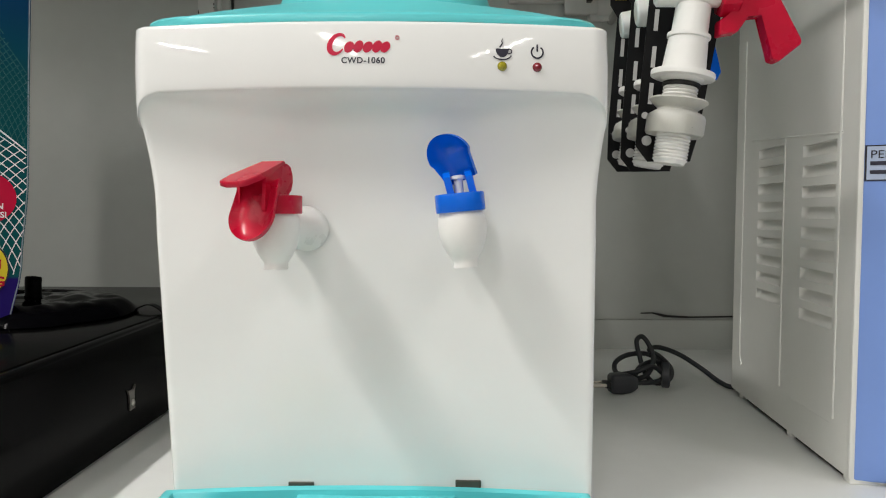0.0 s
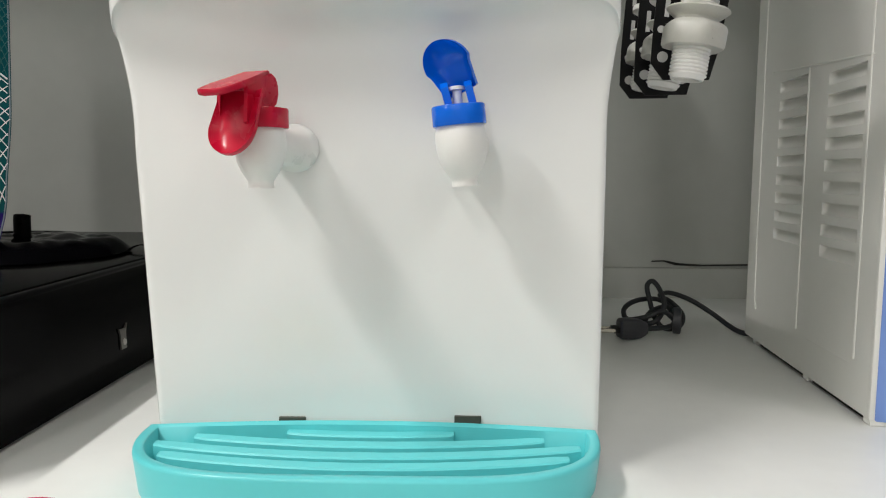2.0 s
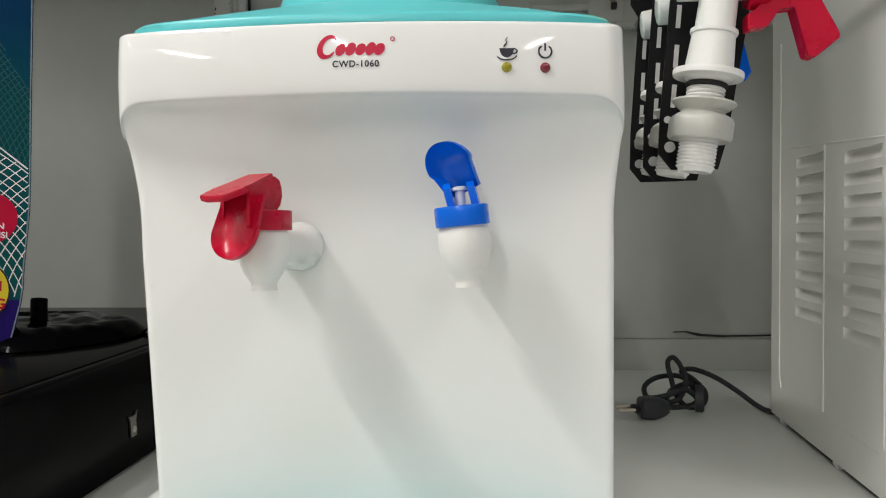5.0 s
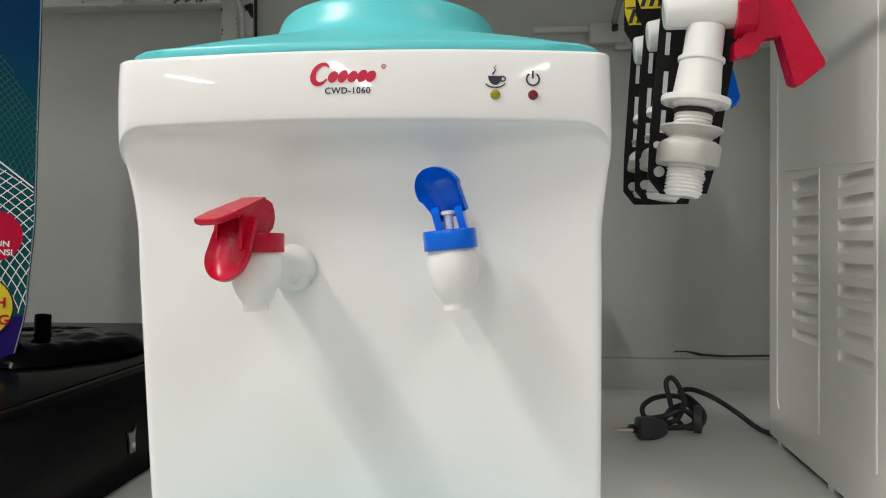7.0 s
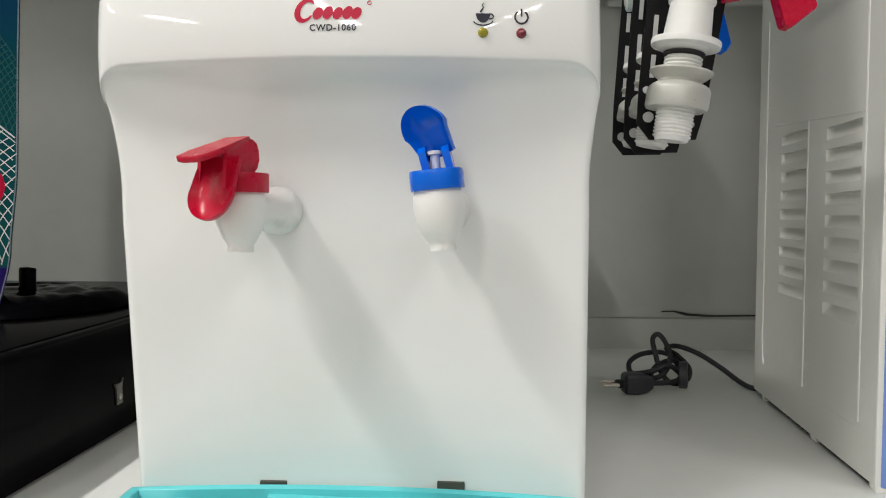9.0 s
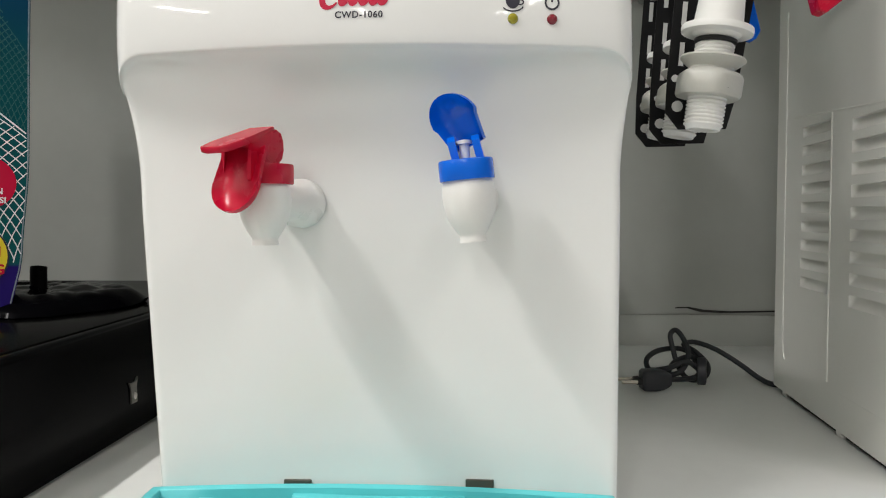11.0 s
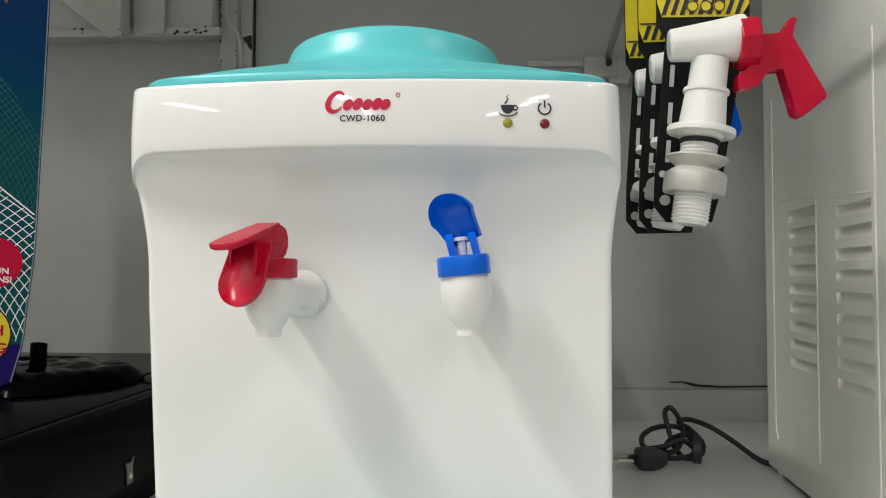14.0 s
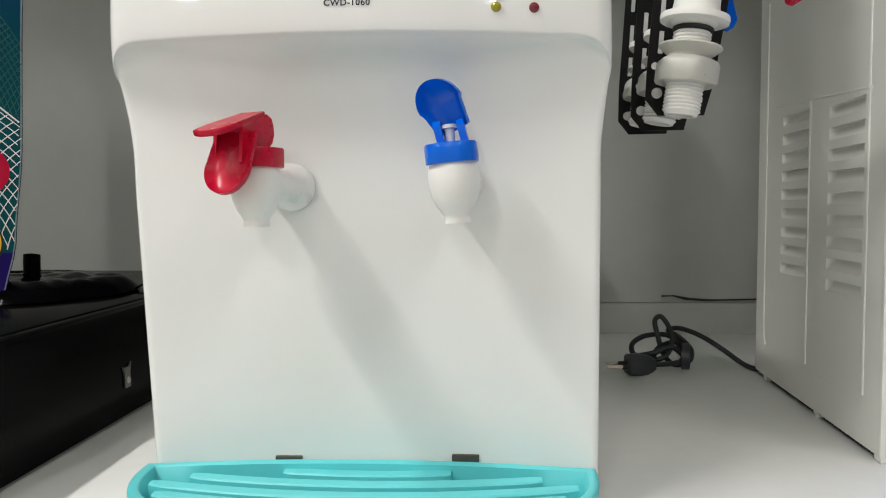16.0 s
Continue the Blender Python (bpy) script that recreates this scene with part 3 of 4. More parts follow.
part("edge_strip", rbox(-0.0006, 0.0035, -0.003, 0.002, 0.005, RH, 0.0006), M_CREAM, second, "thin ivory edge strip")

# ---- plug and cord ----
PL = pose(0.2290, 0.834, 0, 0, 0, 6)
plug = thing("power_plug", PL, "black two-pin plug with coiled cord on the shelf deck", "power cord")
pb = []
for x, hy, hz in ((-0.0385, 0.0060, 0.0050), (-0.0375, 0.0085, 0.0072), (-0.034, 0.0105, 0.0085), (-0.018, 0.0108, 0.0088), (-0.006, 0.0095, 0.0080), (0.002, 0.0070, 0.0065), (0.008, 0.0045, 0.0045)):
    pb.append([(0.74 * x - 0.010, hy * math.copysign(abs(math.cos(a)) ** 0.38, math.cos(a)), 0.0122 + 1.36 * hz * math.copysign(abs(math.sin(a)) ** 0.38, math.sin(a))) for a in [2 * math.pi * i / 28 for i in range(28)]])
part("plug_body", loft(pb), M_PLUG, plug, "moulded black plug body")
part("plug_neck", rbox(-0.0455, -0.0375, -0.0085, 0.0085, 0.0080, 0.0150, 0.0018), M_GAP, plug)
for py in (-0.0075, 0.0075):
    part("pin", tube([(-0.044, py, 0.0115), (-0.0615, py, 0.0115)], 0.0022, 10), M_BRASS, plug, "bright metal pin")
coil = [(-0.006, 0, 0.012), (0.020, 0.004, 0.012), (0.034, 0.014, 0.016), (0.036, 0.030, 0.030), (0.022, 0.040, 0.039), (-0.004, 0.038, 0.038), (-0.022, 0.028, 0.030), (-0.022, 0.016, 0.020), (-0.004, 0.006, 0.024), (0.014, 0.004, 0.031), (0.028, 0.012, 0.024),
        (0.040, 0.018, 0.012), (0.044, 0.026, 0.006), (0.040, 0.034, 0.020), (0.030, 0.028, 0.032), (0.008, 0.020, 0.028), (-0.002, 0.012, 0.016), (0.010, 0.006, 0.020), (0.022, 0.016, 0.036), (0.021, 0.028, 0.052), (0.014, 0.034, 0.062), (0.008, 0.036, 0.056),
        (0.010, 0.032, 0.040), (0.014, 0.024, 0.020), (0.024, 0.016, 0.008), (0.040, 0.012, 0.012), (0.046, 0.020, 0.024), (0.038, 0.034, 0.036), (0.028, 0.046, 0.043), (0.044, 0.052, 0.0445), (0.068, 0.048, 0.036), (0.090, 0.034, 0.0215), (0.106, 0.018, 0.008), (0.117, 0.006, 0.0034), (0.140, -0.006, 0.0032)]
part("cord", tube(spline(coil, 6), 0.0030, 10), M_CORD, plug, "thick black cord in loose loops", 1.2)
part("cord_tie", moved(lathe([(0.013, -0.005), (0.0155, -0.004), (0.0155, 0.004), (0.013, 0.005)], 24, False, False), pose(0.036, 0.012, 0.0185, 90, 0, 70)), M_PLUG, plug, "dark cord end loop")

# ---- the black gas stove ----
SX, SB, SF, SZ = -0.2965, 1.04, 0.40, 0.103
stove = thing("gas_stove", pose(-0.56, 0.72, 0), "black enamelled two-burner gas stove on the shelf deck", "gas stove")


def spart(name, bm, material, label="", parent=None, sharp=0.6):
    return part(name, moved(bm, pose(0.56, -0.72, 0)), material, parent or stove, label, sharp)


housing = rbox(-1.02, SX, SF, SB, 0.004, SZ - 0.0015)
bmesh.ops.bevel(housing, geom=[e for e in housing.edges if min(v.co.z for v in e.verts) > 0.05], offset=0.012, segments=6, affect="EDGES", profile=0.5)
spart("housing", housing, M_STOVE, "glossy black enamel housing")
spart("top_plate", rbox(-1.006, SX - 0.014, SF + 0.014, SB - 0.004, SZ - 0.006, SZ, 0.0015, 2), M_STOVETOP, "black enamel top plate")
for fx, fy in ((SX - 0.02, 0.42), (SX - 0.02, 0.99), (-0.99, 0.42), (-0.99, 0.99)):
    spart("foot", moved(lathe([(0.010, 0), (0.010, 0.005)], 14), pose(fx, fy, 0)), M_GAP)
# catch on the side
clip = spart("side_catch", moved(slab([(-0.0075, 0.010), (-0.004, 0.0085), (0.004, 0.0085), (0.0085, 0.0125), (0.006, 0.004), (0.007, -0.010), (-0.0035, -0.010), (-0.0045, 0.004)], 0.0016), pose(SX + 0.0015, 0.640, 0.039, 0, 0, 90)), M_DULL, "small dull steel catch")
spart("screw", moved(lathe([(0.0032, 0), (0.0032, 0.001), (0.0015, 0.002)], 12), pose(SX + 0.0012, 0.642, 0.0355, 0, 90)), M_STEEL, "", clip)
for bx in (-0.478, -0.83):
    by = 0.765
    spart("drip_pan", moved(lathe([(0.094, 0.0), (0.093, 0.006), (0.087, 0.008), (0.070, 0.004), (0.045, 0.004)], 48), pose(bx, by, SZ)), M_STOVE, "glossy round drip pan")
    spart("burner", moved(lathe([(0.043, 0.003), (0.045, 0.007), (0.042, 0.010), (0.036, 0.0105), (0.033, 0.012), (0.020, 0.013)], 36), pose(bx, by, SZ)), M_IRON, "black burner cap")
    ringbar = [(bx + 0.078 * math.cos(2 * math.pi * i / 40), by + 0.078 * math.sin(2 * math.pi * i / 40), SZ + 0.0125) for i in range(41)]
    support = spart("pan_support", tube(ringbar, 0.0042, 8), M_IRON, "black iron pan support")
    for k in range(5):
        a = radians(20 + 72 * k)
        c, s = math.cos(a), math.sin(a)
        prong = [(bx + r * c, by + r * s, SZ + z) for r, z in ((0.084, 0.008), (0.082, 0.010), (0.076, 0.012), (0.066, 0.0125), (0.056, 0.012), (0.046, 0.012))]
        spart("prong", tube(spline(prong, 3), 0.0045, 8), M_IRON, "", support)
spart("stop_bar", tube(spline([(-0.440, 0.735, SZ), (-0.440, 0.735, SZ + 0.032), (-0.440, 0.736, SZ + 0.0425)], 6), lambda u: 0.0082 * (1 if u < 0.85 else math.sqrt(max(0.02, 1 - ((u - 0.85) / 0.15) ** 2))), 14), M_IRON, "black upright stop")
for kx in (-0.47, -0.83):
    spart("knob", moved(lathe([(0.022, 0), (0.021, 0.015), (0.018, 0.02)], 24), pose(kx, SF, 0.055, 90)), M_IRON, "black control knob")

# crumpled black sheet added over the nearer burner to stand in for its glints
film_thing = thing("plastic_film", pose(-0.432, 0.735, SZ), "added crumpled glossy black sheet standing in for the burner's glints", "plastic film")
fb = bmesh.new()
N = 72
frows = []
for i in range(N + 1):
    row = []
    for j in range(N + 1):
        u, v = -1 + 2 * i / N, -1 + 2 * j / N
        a = math.atan2(v, u)
        r = max(abs(u), abs(v))
        reach = 0.096 + 0.014 * noise.noise(Vector((math.cos(a) * 1.5, math.sin(a) * 1.5, 3.0)))
        x, y = reach * r * math.cos(a), 0.95 * reach * r * math.sin(a)
        p = Vector((x * 17 + y * 6, y * 13 - x * 4, 0.0))
        fold = abs(noise.noise(p)) * 0.006 + abs(noise.noise(p * 2.3)) * 0.003 + 0.0006 * noise.noise(p * 5)
        z = 0.0168 * (1 - r ** 8) + fold * (0.35 + 0.65 * (1 - r ** 3)) + 0.0015
        row.append(fb.verts.new((x, y, max(0.0006, z))))
    frows.append(row)
for a, b in zip(frows, frows[1:]):
    for i in range(N):
        fb.faces.new((a[i], a[i + 1], b[i + 1], b[i]))
part("film", fb, M_FILM, film_thing, "", 2.0)
strap = [(0.085, 0.030, 0.0020), (0.100, 0.034, 0.0080), (0.114, 0.028, 0.0050), (0.124, 0.016, 0.0018)]
part("loose_strip", loft([[(x, y - 0.005, z), (x, y - 0.005, z + 0.0012), (x, y + 0.005, z + 0.0012), (x, y + 0.005, z)] for x, y, z in spline(strap, 5)]), M_FILM, film_thing, "loose strip of the added sheet")

# ---- printed carton standing on the stove ----
CA = pose(-0.4050, 0.655, SZ, 0, 0, 33) @ pose(0, 0, 0, 0, 2.2, 0)
carton = thing("carton", CA, "tall blue and teal printed carton standing on the stove", "carton")


def carton_edge(z):
    return lerp_table([(0.0, -0.010), (0.06, -0.001), (0.14, 0.003), (0.26, 0.002), (0.46, 0.0)], z)


def carton_print():
    m = mat("carton_print", (1, 1, 1), 0.3, vary=0.04, scale=25, spec=0.1)
    nt = m.node_tree
    b = nt.nodes["Principled BSDF"]
    tc = nt.nodes.new("ShaderNodeTexCoord")
    sep = nt.nodes.new("ShaderNodeSeparateXYZ")
    nt.links.new(tc.outputs["Object"], sep.inputs[0])
    mr = nt.nodes.new("ShaderNodeMapRange")
    mr.inputs["From Max"].default_value = 0.46
    nt.links.new(sep.outputs["Z"], mr.inputs["Value"])
    cr = nt.nodes.new("ShaderNodeValToRGB")
    stops = ((0.0, (0.020, 0.010, 0.13, 1)), (0.102, (0.020, 0.010, 0.13, 1)), (0.107, (0.006, 0.085, 0.088, 1)), (0.50, (0.003, 0.068, 0.085, 1)), (0.66, (0.001, 0.036, 0.098, 1)), (1.0, (0.001, 0.013, 0.10, 1)))
    while len(cr.color_ramp.elements) < len(stops):
        cr.color_ramp.elements.new(0.5)
    for el, (p, c) in zip(cr.color_ramp.elements, stops):
        el.position, el.color = p, c
    nt.links.new(mr.outputs[0], cr.inputs[0])
    nt.links.new(cr.outputs[0], b.inputs["Base Color"])
    return m


M_CARTON = carton_print()
crows = []
for i in range(33):
    z = 0.46 * i / 32
    e = carton_edge(z)
    crows.append([(e, 0.0015, z), (e - 0.0015, 0, z), (-0.22, 0, z), (-0.2215, 0.0015, z), (-0.2215, 0.045, z), (e, 0.045, z)])
part("box", loft(crows), M_CARTON, carton, "gloss-printed blue carton board")
# white net print with a fainter net above: two families of arcs under a slanting edge
def net_edge(u):
    return 0.168 + 0.8 * max(0.0, -u) - 0.3 * max(0.0, -u - 0.05)


def net(cx, cz, r, a0, a1, low, high, ink, width):
    run, runs = [], []
    for i in range(81):
        a = radians(a0 + (a1 - a0) * i / 80)
        u, z = cx + r * math.cos(a), cz + r * math.sin(a)
        if -0.075 < u < carton_edge(z) - 0.001 and low(u) < z < high(u):
            run.append((u, z))
        elif run:
            runs.append(run)
            run = []
    runs.append(run)
    for run in runs:
        if len(run) > 3:
            part("net_line", moved(ribbon(run, width), pose(0, -0.0004, 0)), ink, carton)


M_FAINT = mat("faint_teal_ink", (0.006, 0.090, 0.095), 0.35, vary=0.1)
part("net_rim", moved(ribbon([(-0.075 + 0.075 * i / 20, net_edge(-0.075 + 0.075 * i / 20)) for i in range(21)], 0.0014), pose(0, -0.0005, 0)), M_WHITEINK, carton)
for k in range(24):
    net(-0.135, 0.005, 0.070 + 0.0066 * k, 0, 110, lambda u: 0.050, net_edge, M_WHITEINK, 0.0009)
for k in range(21):
    net(0.105, 0.030, 0.085 + 0.0076 * k, 90, 200, lambda u: 0.050, net_edge, M_WHITEINK, 0.0009)
for k in range(25):
    net(-0.235, 0.100, 0.185 + 0.0040 * k, 0, 80, net_edge, lambda u: net_edge(u) + 0.10 - 0.9 * max(0.0, 0.03 + u), M_FAINT, 0.0008)
    net(0.120, 0.120, 0.110 + 0.0050 * k, 90, 180, net_edge, lambda u: net_edge(u) + 0.10 - 0.9 * max(0.0, 0.03 + u), M_FAINT, 0.0008)
part("fold_edge", moved(ribbon([(carton_edge(0.46 * i / 32) - 0.0013, 0.46 * i / 32) for i in range(33)], 0.0011), pose(0, -0.0003, 0)), mat("worn_fold", (0.20, 0.24, 0.28), 0.5, vary=0.5, scale=60), carton, "pale worn fold of the board")
part("red_seal", disc(-0.0305, 0.122, 0.0235, 0.0235, -0.0009, 0.0006), M_INKRED, carton, "round red warranty seal")
part("seal_text", moved(text_bm("1", 0.030, bold=0.0012), pose(-0.0290, -0.0011, 0.1315)), M_WHITEINK, carton)
part("seal_text", moved(text_bm("TAHUN", 0.0076, bold=0.0002), pose(-0.0305, -0.0011, 0.1145)), M_WHITEINK, carton)
part("seal_text", moved(text_bm("GARANSI", 0.0076, bold=0.0002), pose(-0.0305, -0.0011, 0.1065)), M_WHITEINK, carton)
part("yellow_seal", disc(-0.0420, 0.056, 0.0305, 0.0305, -0.0007, 0.0005), M_INK, carton, "dark seal rim")
part("yellow_seal", disc(-0.0425, 0.056, 0.0295, 0.0295, -0.0010, 0.0005), M_YELLOW, carton, "round yellow seal")
part("seal_text", moved(text_bm("NG", 0.0125, "RIGHT", bold=0.0004), pose(-0.0150, -0.0013, 0.044)), M_INKRED, carton)
part("seal_text", moved(text_bm("H", 0.0125, "RIGHT", bold=0.0004), pose(-0.0180, -0.0013, 0.060)), M_INKRED, carton)
part("gold_ribbon", moved(slab([(-0.062, 0.365), (-0.030, 0.362), (-0.022, 0.352), (-0.020, 0.366), (-0.013, 0.372), (-0.020, 0.380), (-0.062, 0.384)], 0.0005), pose(-0.012, -0.0006, 0.010)), mat("gold_ink", (0.16, 0.11, 0.05), 0.4), carton, "dull gold ribbon print")
part("dark_crest", disc(-0.050, 0.408, 0.034, 0.022, -0.0008, 0.0006), mat("maroon_ink", (0.06, 0.01, 0.02), 0.4), carton, "dark oval crest")
part("crest_rim", moved(ribbon(arc(-0.050, 0.408, 0.034, 0.022, 0, 360, 40)[:-1], 0.0022, closed=True), pose(0, -0.0010, 0)), M_WHITEINK, carton)

# ---- spare taps on cards, hung on a prong ----
CARD = [(0.0085, 0.0), (0.0390, 0.0), (0.0445, 0.019), (0.062, 0.125), (0.066, 0.140), (0.067, 0.300), (0.060, 0.312), (0.008, 0.312), (0.003, 0.300), (0.003, 0.140), (0.0090, 0.130), (0.0010, 0.036), (0.0, 0.011)]


def spare_tap(m, handle_mat, label, open_lever=True, shift=0.0, foot=0.0):
    t = thing("spare_tap", m, label, "tap", "spare taps on a prong")
    card = part("card", slab([(x, z + (foot if z < 0.03 else 0.0)) for x, z in CARD], 0.0012), M_BLACKCARD, t, "black card backing with yellow hazard header")
    part("header", moved(slab([(0.0035, 0.150), (0.0068, 0.140), (0.060, 0.140), (0.0655, 0.149), (0.0655, 0.285), (0.059, 0.292), (0.009, 0.292), (0.0035, 0.285)], 0.0006), pose(0, -0.0007, 0.0042)), M_YELLOW, card, "yellow header")
    for k in range(9):
        x = 0.006 + 0.0062 * k
        part("hazard_bar", moved(slab([(x, 0.1415), (x + 0.0030, 0.1415), (x + 0.0068, 0.1525), (x + 0.0038, 0.1525)], 0.0005), pose(0, -0.0013, 0.0042)), M_INK, card)
    part("header_line", moved(slab([(0.0045, 0.1535), (0.065, 0.1535), (0.065, 0.1545), (0.0045, 0.1545)], 0.0005), pose(0, -0.0013, 0.0042)), M_INK, card)
    for k in range(3):
        part("header_sign", disc(0.027 + 0.009 * k, 0.1512, 0.0040, 0.0040, -0.0018, 0.0005, 18), M_YELLOW, card)
        part("header_sign", moved(ribbon(arc(0.027 + 0.009 * k, 0.1512, 0.0036, 0.0036, 0, 360, 18)[:-1], 0.0007, closed=True), pose(0, -0.0021, 0)), M_INK, card)
    # pale grey marks down the card's edge
    for k in range(3):
        z, x = 0.0960 - 0.0260 * k, 0.0125 - 0.0016 * k
        part("pale_mark", moved(ribbon([(x, z), (x + 0.0012, z + 0.0150)], 0.0030), pose(0, -0.0006, 0)), M_MARK, card)
    for cx, cz, r in ((0.0075, 0.0150, 0.0036), (0.0355, 0.010, 0.0024), (0.0060, 0.0330, 0.0024)):
        part("pale_mark", disc(cx, cz + foot, r, r, -0.0006, 0.0005, 16), M_MARK, card)
    # the tap: axis of the threaded stem leans
    ax = pose(0.0240 + shift, -0.028, 0.0602, 0, 7.8 if open_lever else 11, 0)
    part("socket", moved(lathe([(0.0116, 0.046), (0.0120, 0.0268), (0.0142, 0.0264), (0.0144, 0.0250), (0.0142, 0.0240), (0.0130, 0.0235), (0.0146, 0.003), (0.0146, 0.001), (0.0210, 0.0008), (0.0213, -0.0008), (0.0210, -0.0030), (0.0145, -0.0034), (0.0115, -0.006)], 40), ax), M_TAP, t, "white tapered socket with flange")
    part("seal_ring", moved(lathe([(0.0110, -0.0058), (0.0126, -0.0066), (0.0127, -0.0082), (0.0110, -0.0090)], 32), ax), M_GAP, t, "black rubber seal ring")
    thread = [(0.0106, -0.0060)]
    for k in range(22):
        z = -0.0092 - k * 0.0023
        thread += [(0.0106, z), (0.0117, z - 0.0008), (0.0117, z - 0.0013), (0.0106, z - 0.0021)]
    thread += [(0.0100, -0.0615), (0.0078, -0.0617), (0.0074, -0.04)]
    part("thread", moved(lathe(thread, 32), ax), M_TAP, t, "white threaded stem", 0.9)
    nut = []
    for r, z, six in ((0.0118, -0.0172, 0), (0.0190, -0.0174, 0), (0.0195, -0.0186, 0), (0.0162, -0.0215, 0), (0.0134, -0.0236, 0.1), (0.0134, -0.0250, 0.3), (0.0164, -0.0262, 0.8), (0.0188, -0.0278, 1), (0.0198, -0.0300, 1), (0.0197, -0.0398, 1), (0.0188, -0.0414, 1), (0.0118, -0.0416, 0)):
        nut.append([(r * (1 - six * 0.07 * (1 + math.cos(6 * a)) / 2) * math.cos(a), r * (1 - six * 0.07 * (1 + math.cos(6 * a)) / 2) * math.sin(a), z) for a in [2 * math.pi * i / 48 for i in range(48)]])
    part("nut", moved(loft(nut), ax @ pose(0, 0, -0.0004)), M_CLEAR, t, "milky plastic hexagon nut with wide washer")
    bar = pose(0.0300 + shift, -0.028, 0.1180, 0, 86, -6)
    barrel = lathe([(0.0060, -0.0255), (0.0090, -0.0255), (0.0104, -0.0245), (0.0118, -0.010), (0.0136, 0.008), (0.0148, 0.017), (0.0148, 0.021)], 36)
    part("barrel", moved(barrel, bar), M_TAP, t, "white tap barrel")
    part("bore", moved(lathe([(0.0069, -0.0259), (0.0069, -0.0245)], 24), bar), M_CLEAR, t)
    hub = lathe([(0.0168, 0.0), (0.0176, 0.001), (0.0176, 0.011), (0.0165, 0.0125), (0.012, 0.013)], 8)
    handle = part("handle", moved(hub, pose(0.0462 + shift, -0.0300, 0.1152, 0, 88, -6)), handle_mat, t, "plastic lever handle", 0.4)
    closed = [(0.045, 0.122), (0.056, 0.122), (0.0585, 0.100), (0.0655, 0.072), (0.062, 0.066), (0.050, 0.070)]
    yoke = slab(closed if not open_lever else [(0.060, 0.108), (0.066, 0.1290), (0.0795, 0.1285), (0.0860, 0.1400), (0.0890, 0.1385), (0.0850, 0.1270), (0.1065, 0.0905), (0.1065, 0.0875), (0.0915, 0.0755), (0.0870, 0.0770), (0.0800, 0.1070), (0.0700, 0.1060), (0.0640, 0.0950), (0.052, 0.0930), (0.052, 0.103)], 0.011)
    bmesh.ops.bevel(yoke, geom=yoke.edges[:], offset=0.0008, segments=1, affect="EDGES")
    part("lever", moved(yoke, pose(-0.0065 if open_lever else 0.001, -0.036, -0.0085 if open_lever else -0.003)), handle_mat, handle, "forked pull lever", 0.4)
    return t


spare_tap(pose(0.1350, 0.5000, 0.2484), M_RED, "white spare tap with open red lever on a hanging card", foot=0.003)
spare_tap(pose(0.1372, 0.5555, 0.2490, 0, -1, 0), M_BLUE, "white spare tap with closed blue lever on a hanging card", False, 0.001, -0.002)
spare_tap(pose(0.1385, 0.6110, 0.2535, 0, -1, 0), M_RED, "white spare tap with closed red lever on the rearmost card", False, 0.001, -0.0034)
prong = thing("display_prong", pose(0.21, 1.1, 0.53), "pale steel display prong hooked into the wall rail", "display hook")
part("rod", moved(tube(spline([(0.2095, 1.112, 0.540), (0.209, 1.09, 0.548), (0.195, 0.90, 0.5485), (0.168, 0.48, 0.5475), (0.166, 0.44, 0.555)], 5), 0.0050, 8), pose(-0.21, -1.1, -0.53)), M_STRAP, prong, "pale rod")
part("rod", moved(tube([(0.2470, 1.112, 0.510), (0.2331, 0.90, 0.505), (0.2264, 0.80, 0.503)], 0.0062, 8), pose(-0.21, -1.1, -0.53)), M_STRAP, prong, "pale rod")
part("back_plate", moved(rbox(0.174, 0.224, 1.098, 1.112, 0.517, 0.548, 0.002), pose(-0.21, -1.1, -0.53)), M_RAIL, prong, "folded steel back plate")
part("clamp", moved(rbox(0.2055, 0.2135, 1.084, 1.094, 0.532, 0.541, 0.001), pose(-0.21, -1.1, -0.53)), M_CHIP, prong, "dark clamp on the rod")

# ---- rails, post and upper shelf on the back wall ----
rail = thing("wall_rail", pose(0.4, 1.1, 0.51), "pale painted steel rail fixed to the back panel", "rail")
part("channel", moved(rbox(0.212, 1.4, 1.100, WALL_Y, 0.510, 0.546, 0.003), pose(-0.4, -1.1, -0.51)), M_RAIL, rail)
part("top_strip", moved(rbox(0.09, 0.212, 1.108, WALL_Y, 0.537, 0.546, 0.002), pose(-0.4, -1.1, -0.51)), M_RAIL, rail)
part("lip", moved(rbox(0.212, 1.4, 1.094, 1.100, 0.506, 0.514, 0.002), pose(-0.4, -1.1, -0.51)), M_RAIL, rail)
beam = thing("wall_beam", pose(-0.7, 1.1, 0.6), "worn white steel beam with chipped edge on the back panel", "beam")
part("channel", moved(rbox(-1.5, -0.386, 1.064, WALL_Y, 0.586, 0.680, 0.002), pose(0.7, -1.1, -0.6)), M_RAIL, beam)
part("lip", moved(rbox(-1.5, -0.371, 1.055, 1.066, 0.575, 0.5875, 0.0015), pose(0.7, -1.1, -0.6)), M_RAIL, beam, "folded lower lip")
rng = random.Random(5)
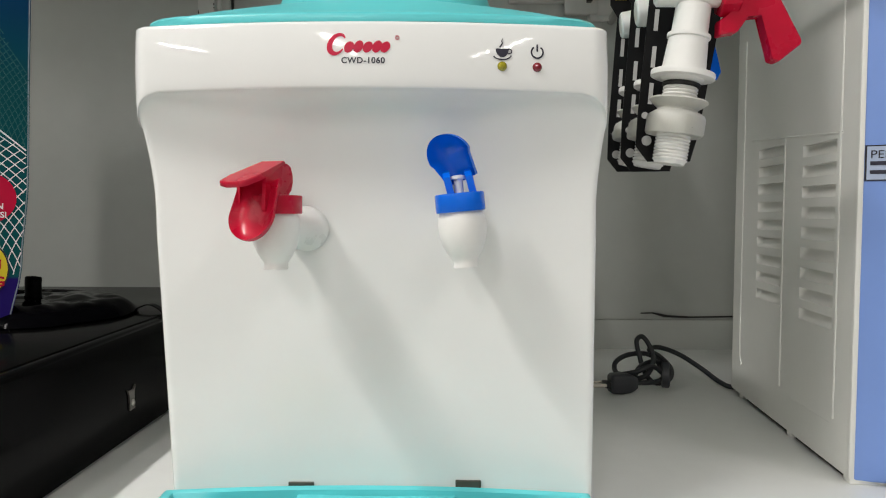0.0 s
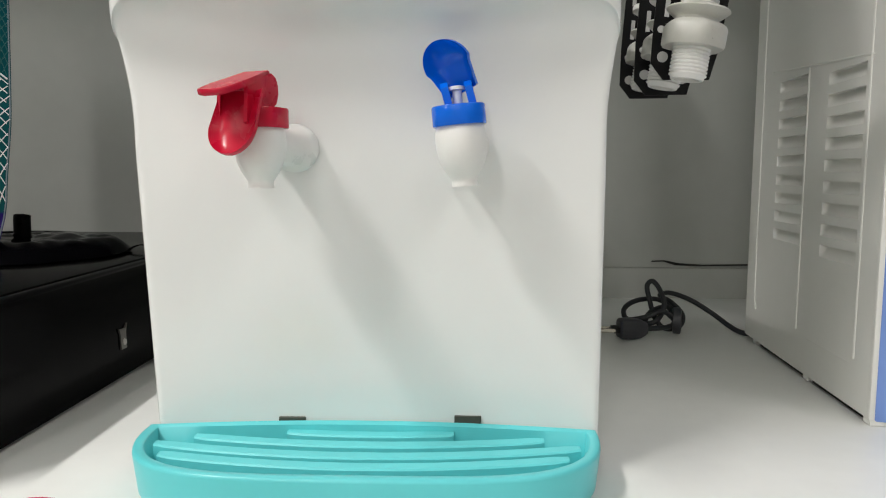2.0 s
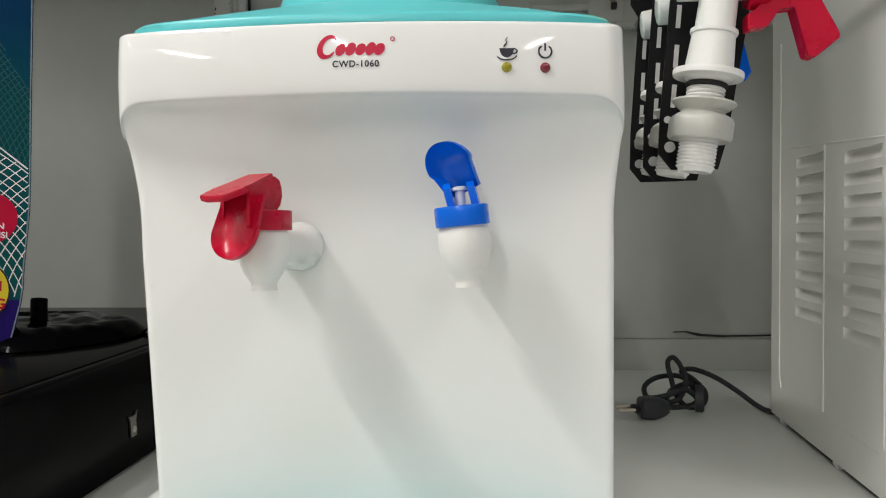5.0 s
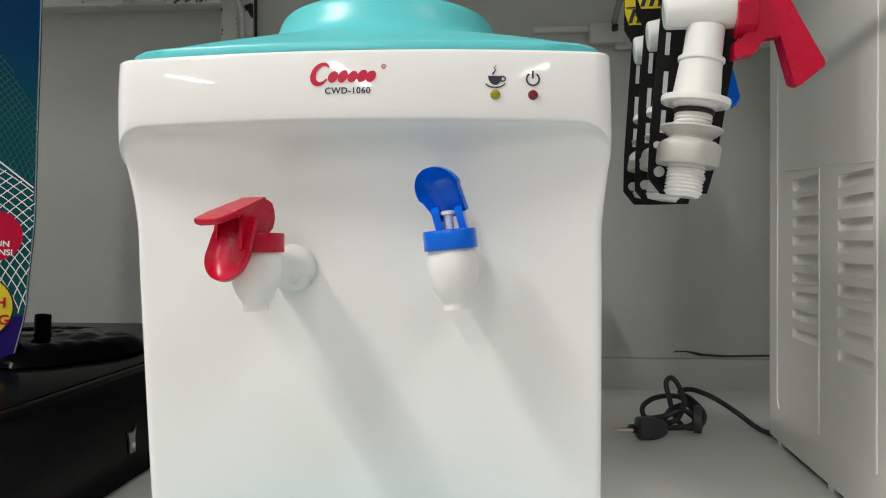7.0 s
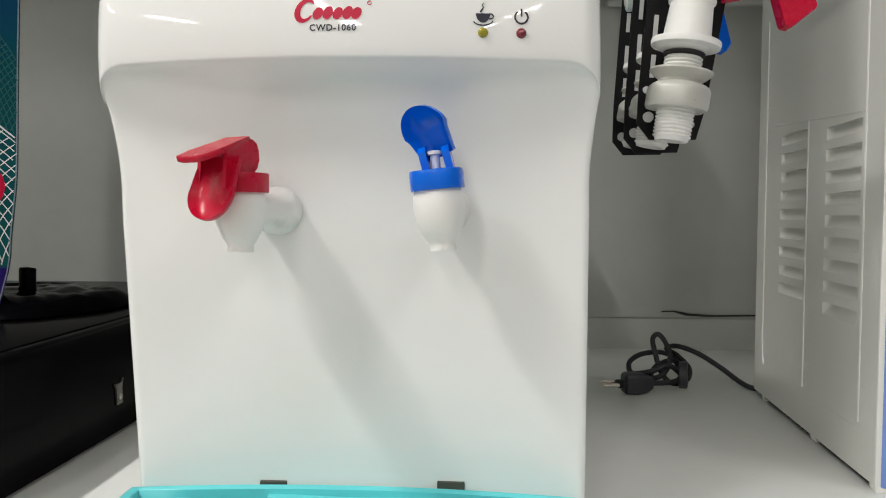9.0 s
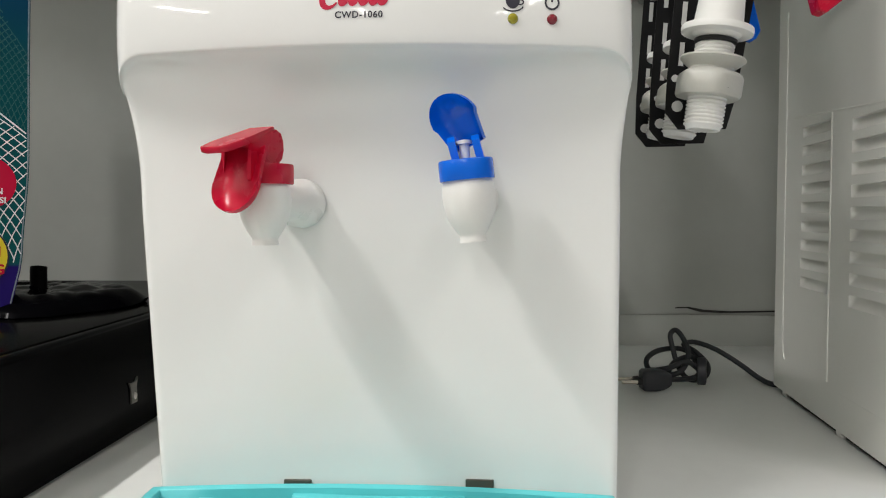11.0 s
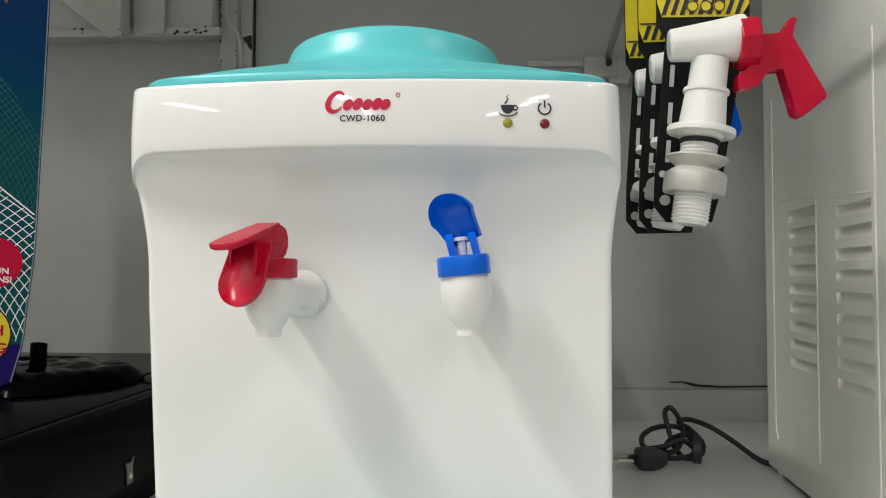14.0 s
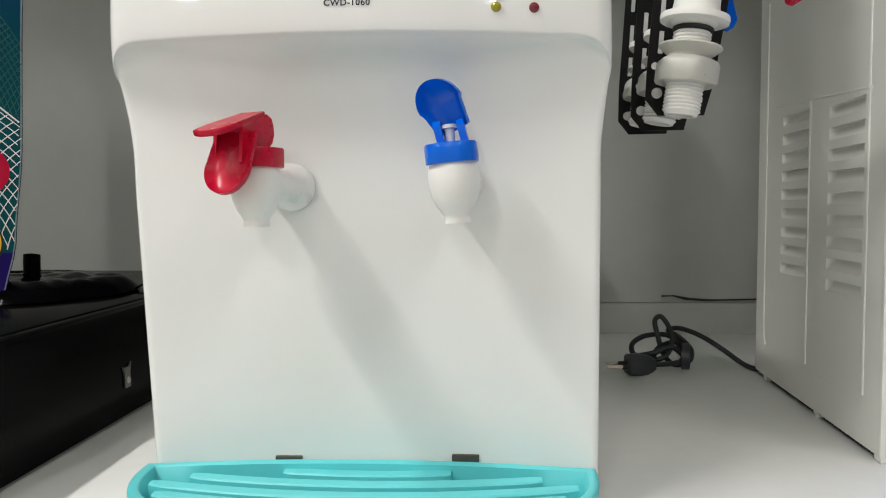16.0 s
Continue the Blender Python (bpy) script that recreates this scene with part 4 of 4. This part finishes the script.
for k in range(16):
    cx = rng.choice((-0.40, -0.42, -0.45, -0.43, -0.5, -0.6)) + rng.uniform(-0.012, 0.012)
    cl = rng.uniform(0.002, 0.008)
    part("chip", moved(slab([(0, 0), (cl * 0.5, -0.0016), (cl, 0.0002), (cl * 0.8, 0.0022), (cl * 0.3, 0.0014)], 0.0006), pose(cx + 0.712, 1.0546 - 1.1, rng.uniform(0.577, 0.587) - 0.6)), M_CHIP, beam)
bracket = thing("shelf_bracket", pose(-0.520, 0.963, 0.580), "white painted triangular steel shelf bracket", "bracket")
part("web", moved(slab([(0.0, 0.0), (0.018, 0.004), (0.024, 0.12), (-0.020, 0.12), (-0.16, 0.12), (-0.14, 0.105)], 0.004), pose(-0.012, 0.078, -0.012)), M_RAIL, bracket, "triangular web")
part("flange", moved(rbox(0.010, 0.018, 0.05, 0.08, -0.008, 0.11, 0.002), pose(0, 0, 0)), M_RAIL, bracket)
part("plate", moved(rbox(0.020, 0.066, 0.086, 0.094, -0.004, 0.11, 0.001), pose(0, 0, 0)), M_RAIL, bracket)
for hz in (0.020, 0.05):
    part("hole", moved(disc(0.006, hz, 0.003, 0.004, 0.0772, 0.001, 12), pose(0, 0, 0)), M_CHIP, bracket, "dark screw hole")
post = thing("upright_post", pose(-0.362, 1.1, 0), "white slotted steel upright with scuffs against the back panel", "post")
part("channel", moved(rbox(-0.383, -0.357, 1.088, WALL_Y, 0.002, 0.78, 0.002), pose(0.362, -1.1, 0)), M_RAIL, post)
part("flank", moved(rbox(-0.3565, -0.3385, 1.104, WALL_Y, 0.002, 0.78, 0.001), pose(0.362, -1.1, 0)), M_RAIL, post)
part("edge_gap", moved(rbox(-0.3383, -0.3365, 1.110, WALL_Y - 0.001, 0.002, 0.78), pose(0.362, -1.1, 0)), M_CHIP, post, "dark gap along the upright")
for k in range(24):
    h = rng.uniform(0.0012, 0.0065)
    bx, bz = rng.choice((-0.3822, -0.3815, -0.3590)) + rng.uniform(-0.0006, 0.0006), 0.46 + 0.0085 * k + rng.uniform(-0.003, 0.003)
    part("scuff", moved(slab([(0, 0), (0.0011, -0.0006), (0.0016, h * 0.5), (0.0007, h), (-0.0004, h * 0.6)], 0.0004), pose(bx + 0.362, 1.0876 - 1.1, bz)), M_CHIP, post)
part("torn_tape", moved(slab([(-0.0140, 0.5860), (-0.0035, 0.5900), (0.0, 0.5880), (0.0004, 0.5660), (-0.0035, 0.5690), (-0.0070, 0.5745), (-0.0105, 0.5780)], 0.0008), pose(0.0240, 0.0030, 0)), M_CHIP, post, "torn black tape on the flank")
part("peeling_paint", moved(slab([(-0.0150, 0.5440), (-0.0010, 0.5400), (0.0, 0.5640), (-0.0050, 0.5700), (-0.0080, 0.5780), (-0.0125, 0.5760), (-0.0140, 0.5600)], 0.0008), pose(0.0240, 0.0024, 0)), M_WHITEINK, post, "pale peeling paint flake")
cable = thing("cable", pose(-0.36, 1.08, 0.6), "thin pale cable hanging beside the upright", "cable")
part("sheath", moved(tube(spline([(-0.372, 1.082, 0.70), (-0.371, 1.080, 0.63), (-0.364, 1.078, 0.600), (-0.352, 1.080, 0.582), (-0.349, 1.086, 0.560), (-0.350, 1.090, 0.52)], 6), 0.0035, 8), pose(0.36, -1.08, -0.6)), M_RAIL, cable)
upper = thing("wall_shelf", pose(0, 0.93, 0.70), "white painted steel shelf above, held on brackets", "shelf")
part("board", rbox(-1.6, 1.6, -0.42, 0.185, 0.0, 0.03, 0.003), M_SHELF, upper)

# peeling strip in the seam of the back panel
peel = thing("torn_strip", pose(0.40, WALL_Y - 0.003, 0.05), "torn dark strip of sealing tape along the panel seam", "tape")
part("strip", slab([(-0.098, 0.006), (-0.080, 0.0065), (-0.062, 0.0010), (-0.03, -0.0005), (0.05, 0.0012), (0.05, 0.0036), (-0.02, 0.0022), (-0.055, 0.0042), (-0.078, 0.0086), (-0.097, 0.0078)], 0.0012), M_CHIP, peel)
gap = thing("panel_seam", pose(0, WALL_Y - 0.002, 0.0455), "dark uneven seam under the back panel", "seam", kind="structure")
part("seam_line", ribbon([(x * 0.04 - 1.5, 0.0004 * math.sin(x * 1.7) + 0.0003 * math.sin(x * 0.6)) for x in range(76)], lambda u: 0.0014 + 0.0006 * math.sin(u * 90), 0.001), M_SEAM, gap)

# ---- shelf talker at the shelf's front edge ----
talker = thing("shelf_talker", pose(-0.137, 0.24, -0.0012), "round red and yellow price badge on a short stem", "sign")
part("badge", disc(0.0, 0.043, 0.033, 0.033, 0.0, 0.0012, 48), mat("bright_red_card", (0.72, 0.03, 0.07), 0.4, vary=0.05), talker, "round red card")
part("yellow_rim", disc(0.0045, 0.0425, 0.0325, 0.0325, 0.0014, 0.0010, 48), M_YELLOW, talker, "yellow card behind")
part("stem", rbox(-0.004, 0.004, 0.0025, 0.004, 0.0, 0.03, 0.0005), M_WHITEINK, talker)

# ---- ceiling fixtures over the aisle ----
fixture = None
for lx, ly, lp, lw in LAMPS:
    if fixture is None:
        fixture = thing("tube_light", pose(lx, ly, 2.34), "white fluorescent tube fixture under the ceiling", "lamp", "ceiling tube lights")
        part("housing", rbox(-0.10, 0.10, -0.62, 0.62, -0.045, 0.0, 0.004), M_LAMPBODY, fixture)
    else:
        copy_thing(fixture, pose(lx, ly, 2.34))
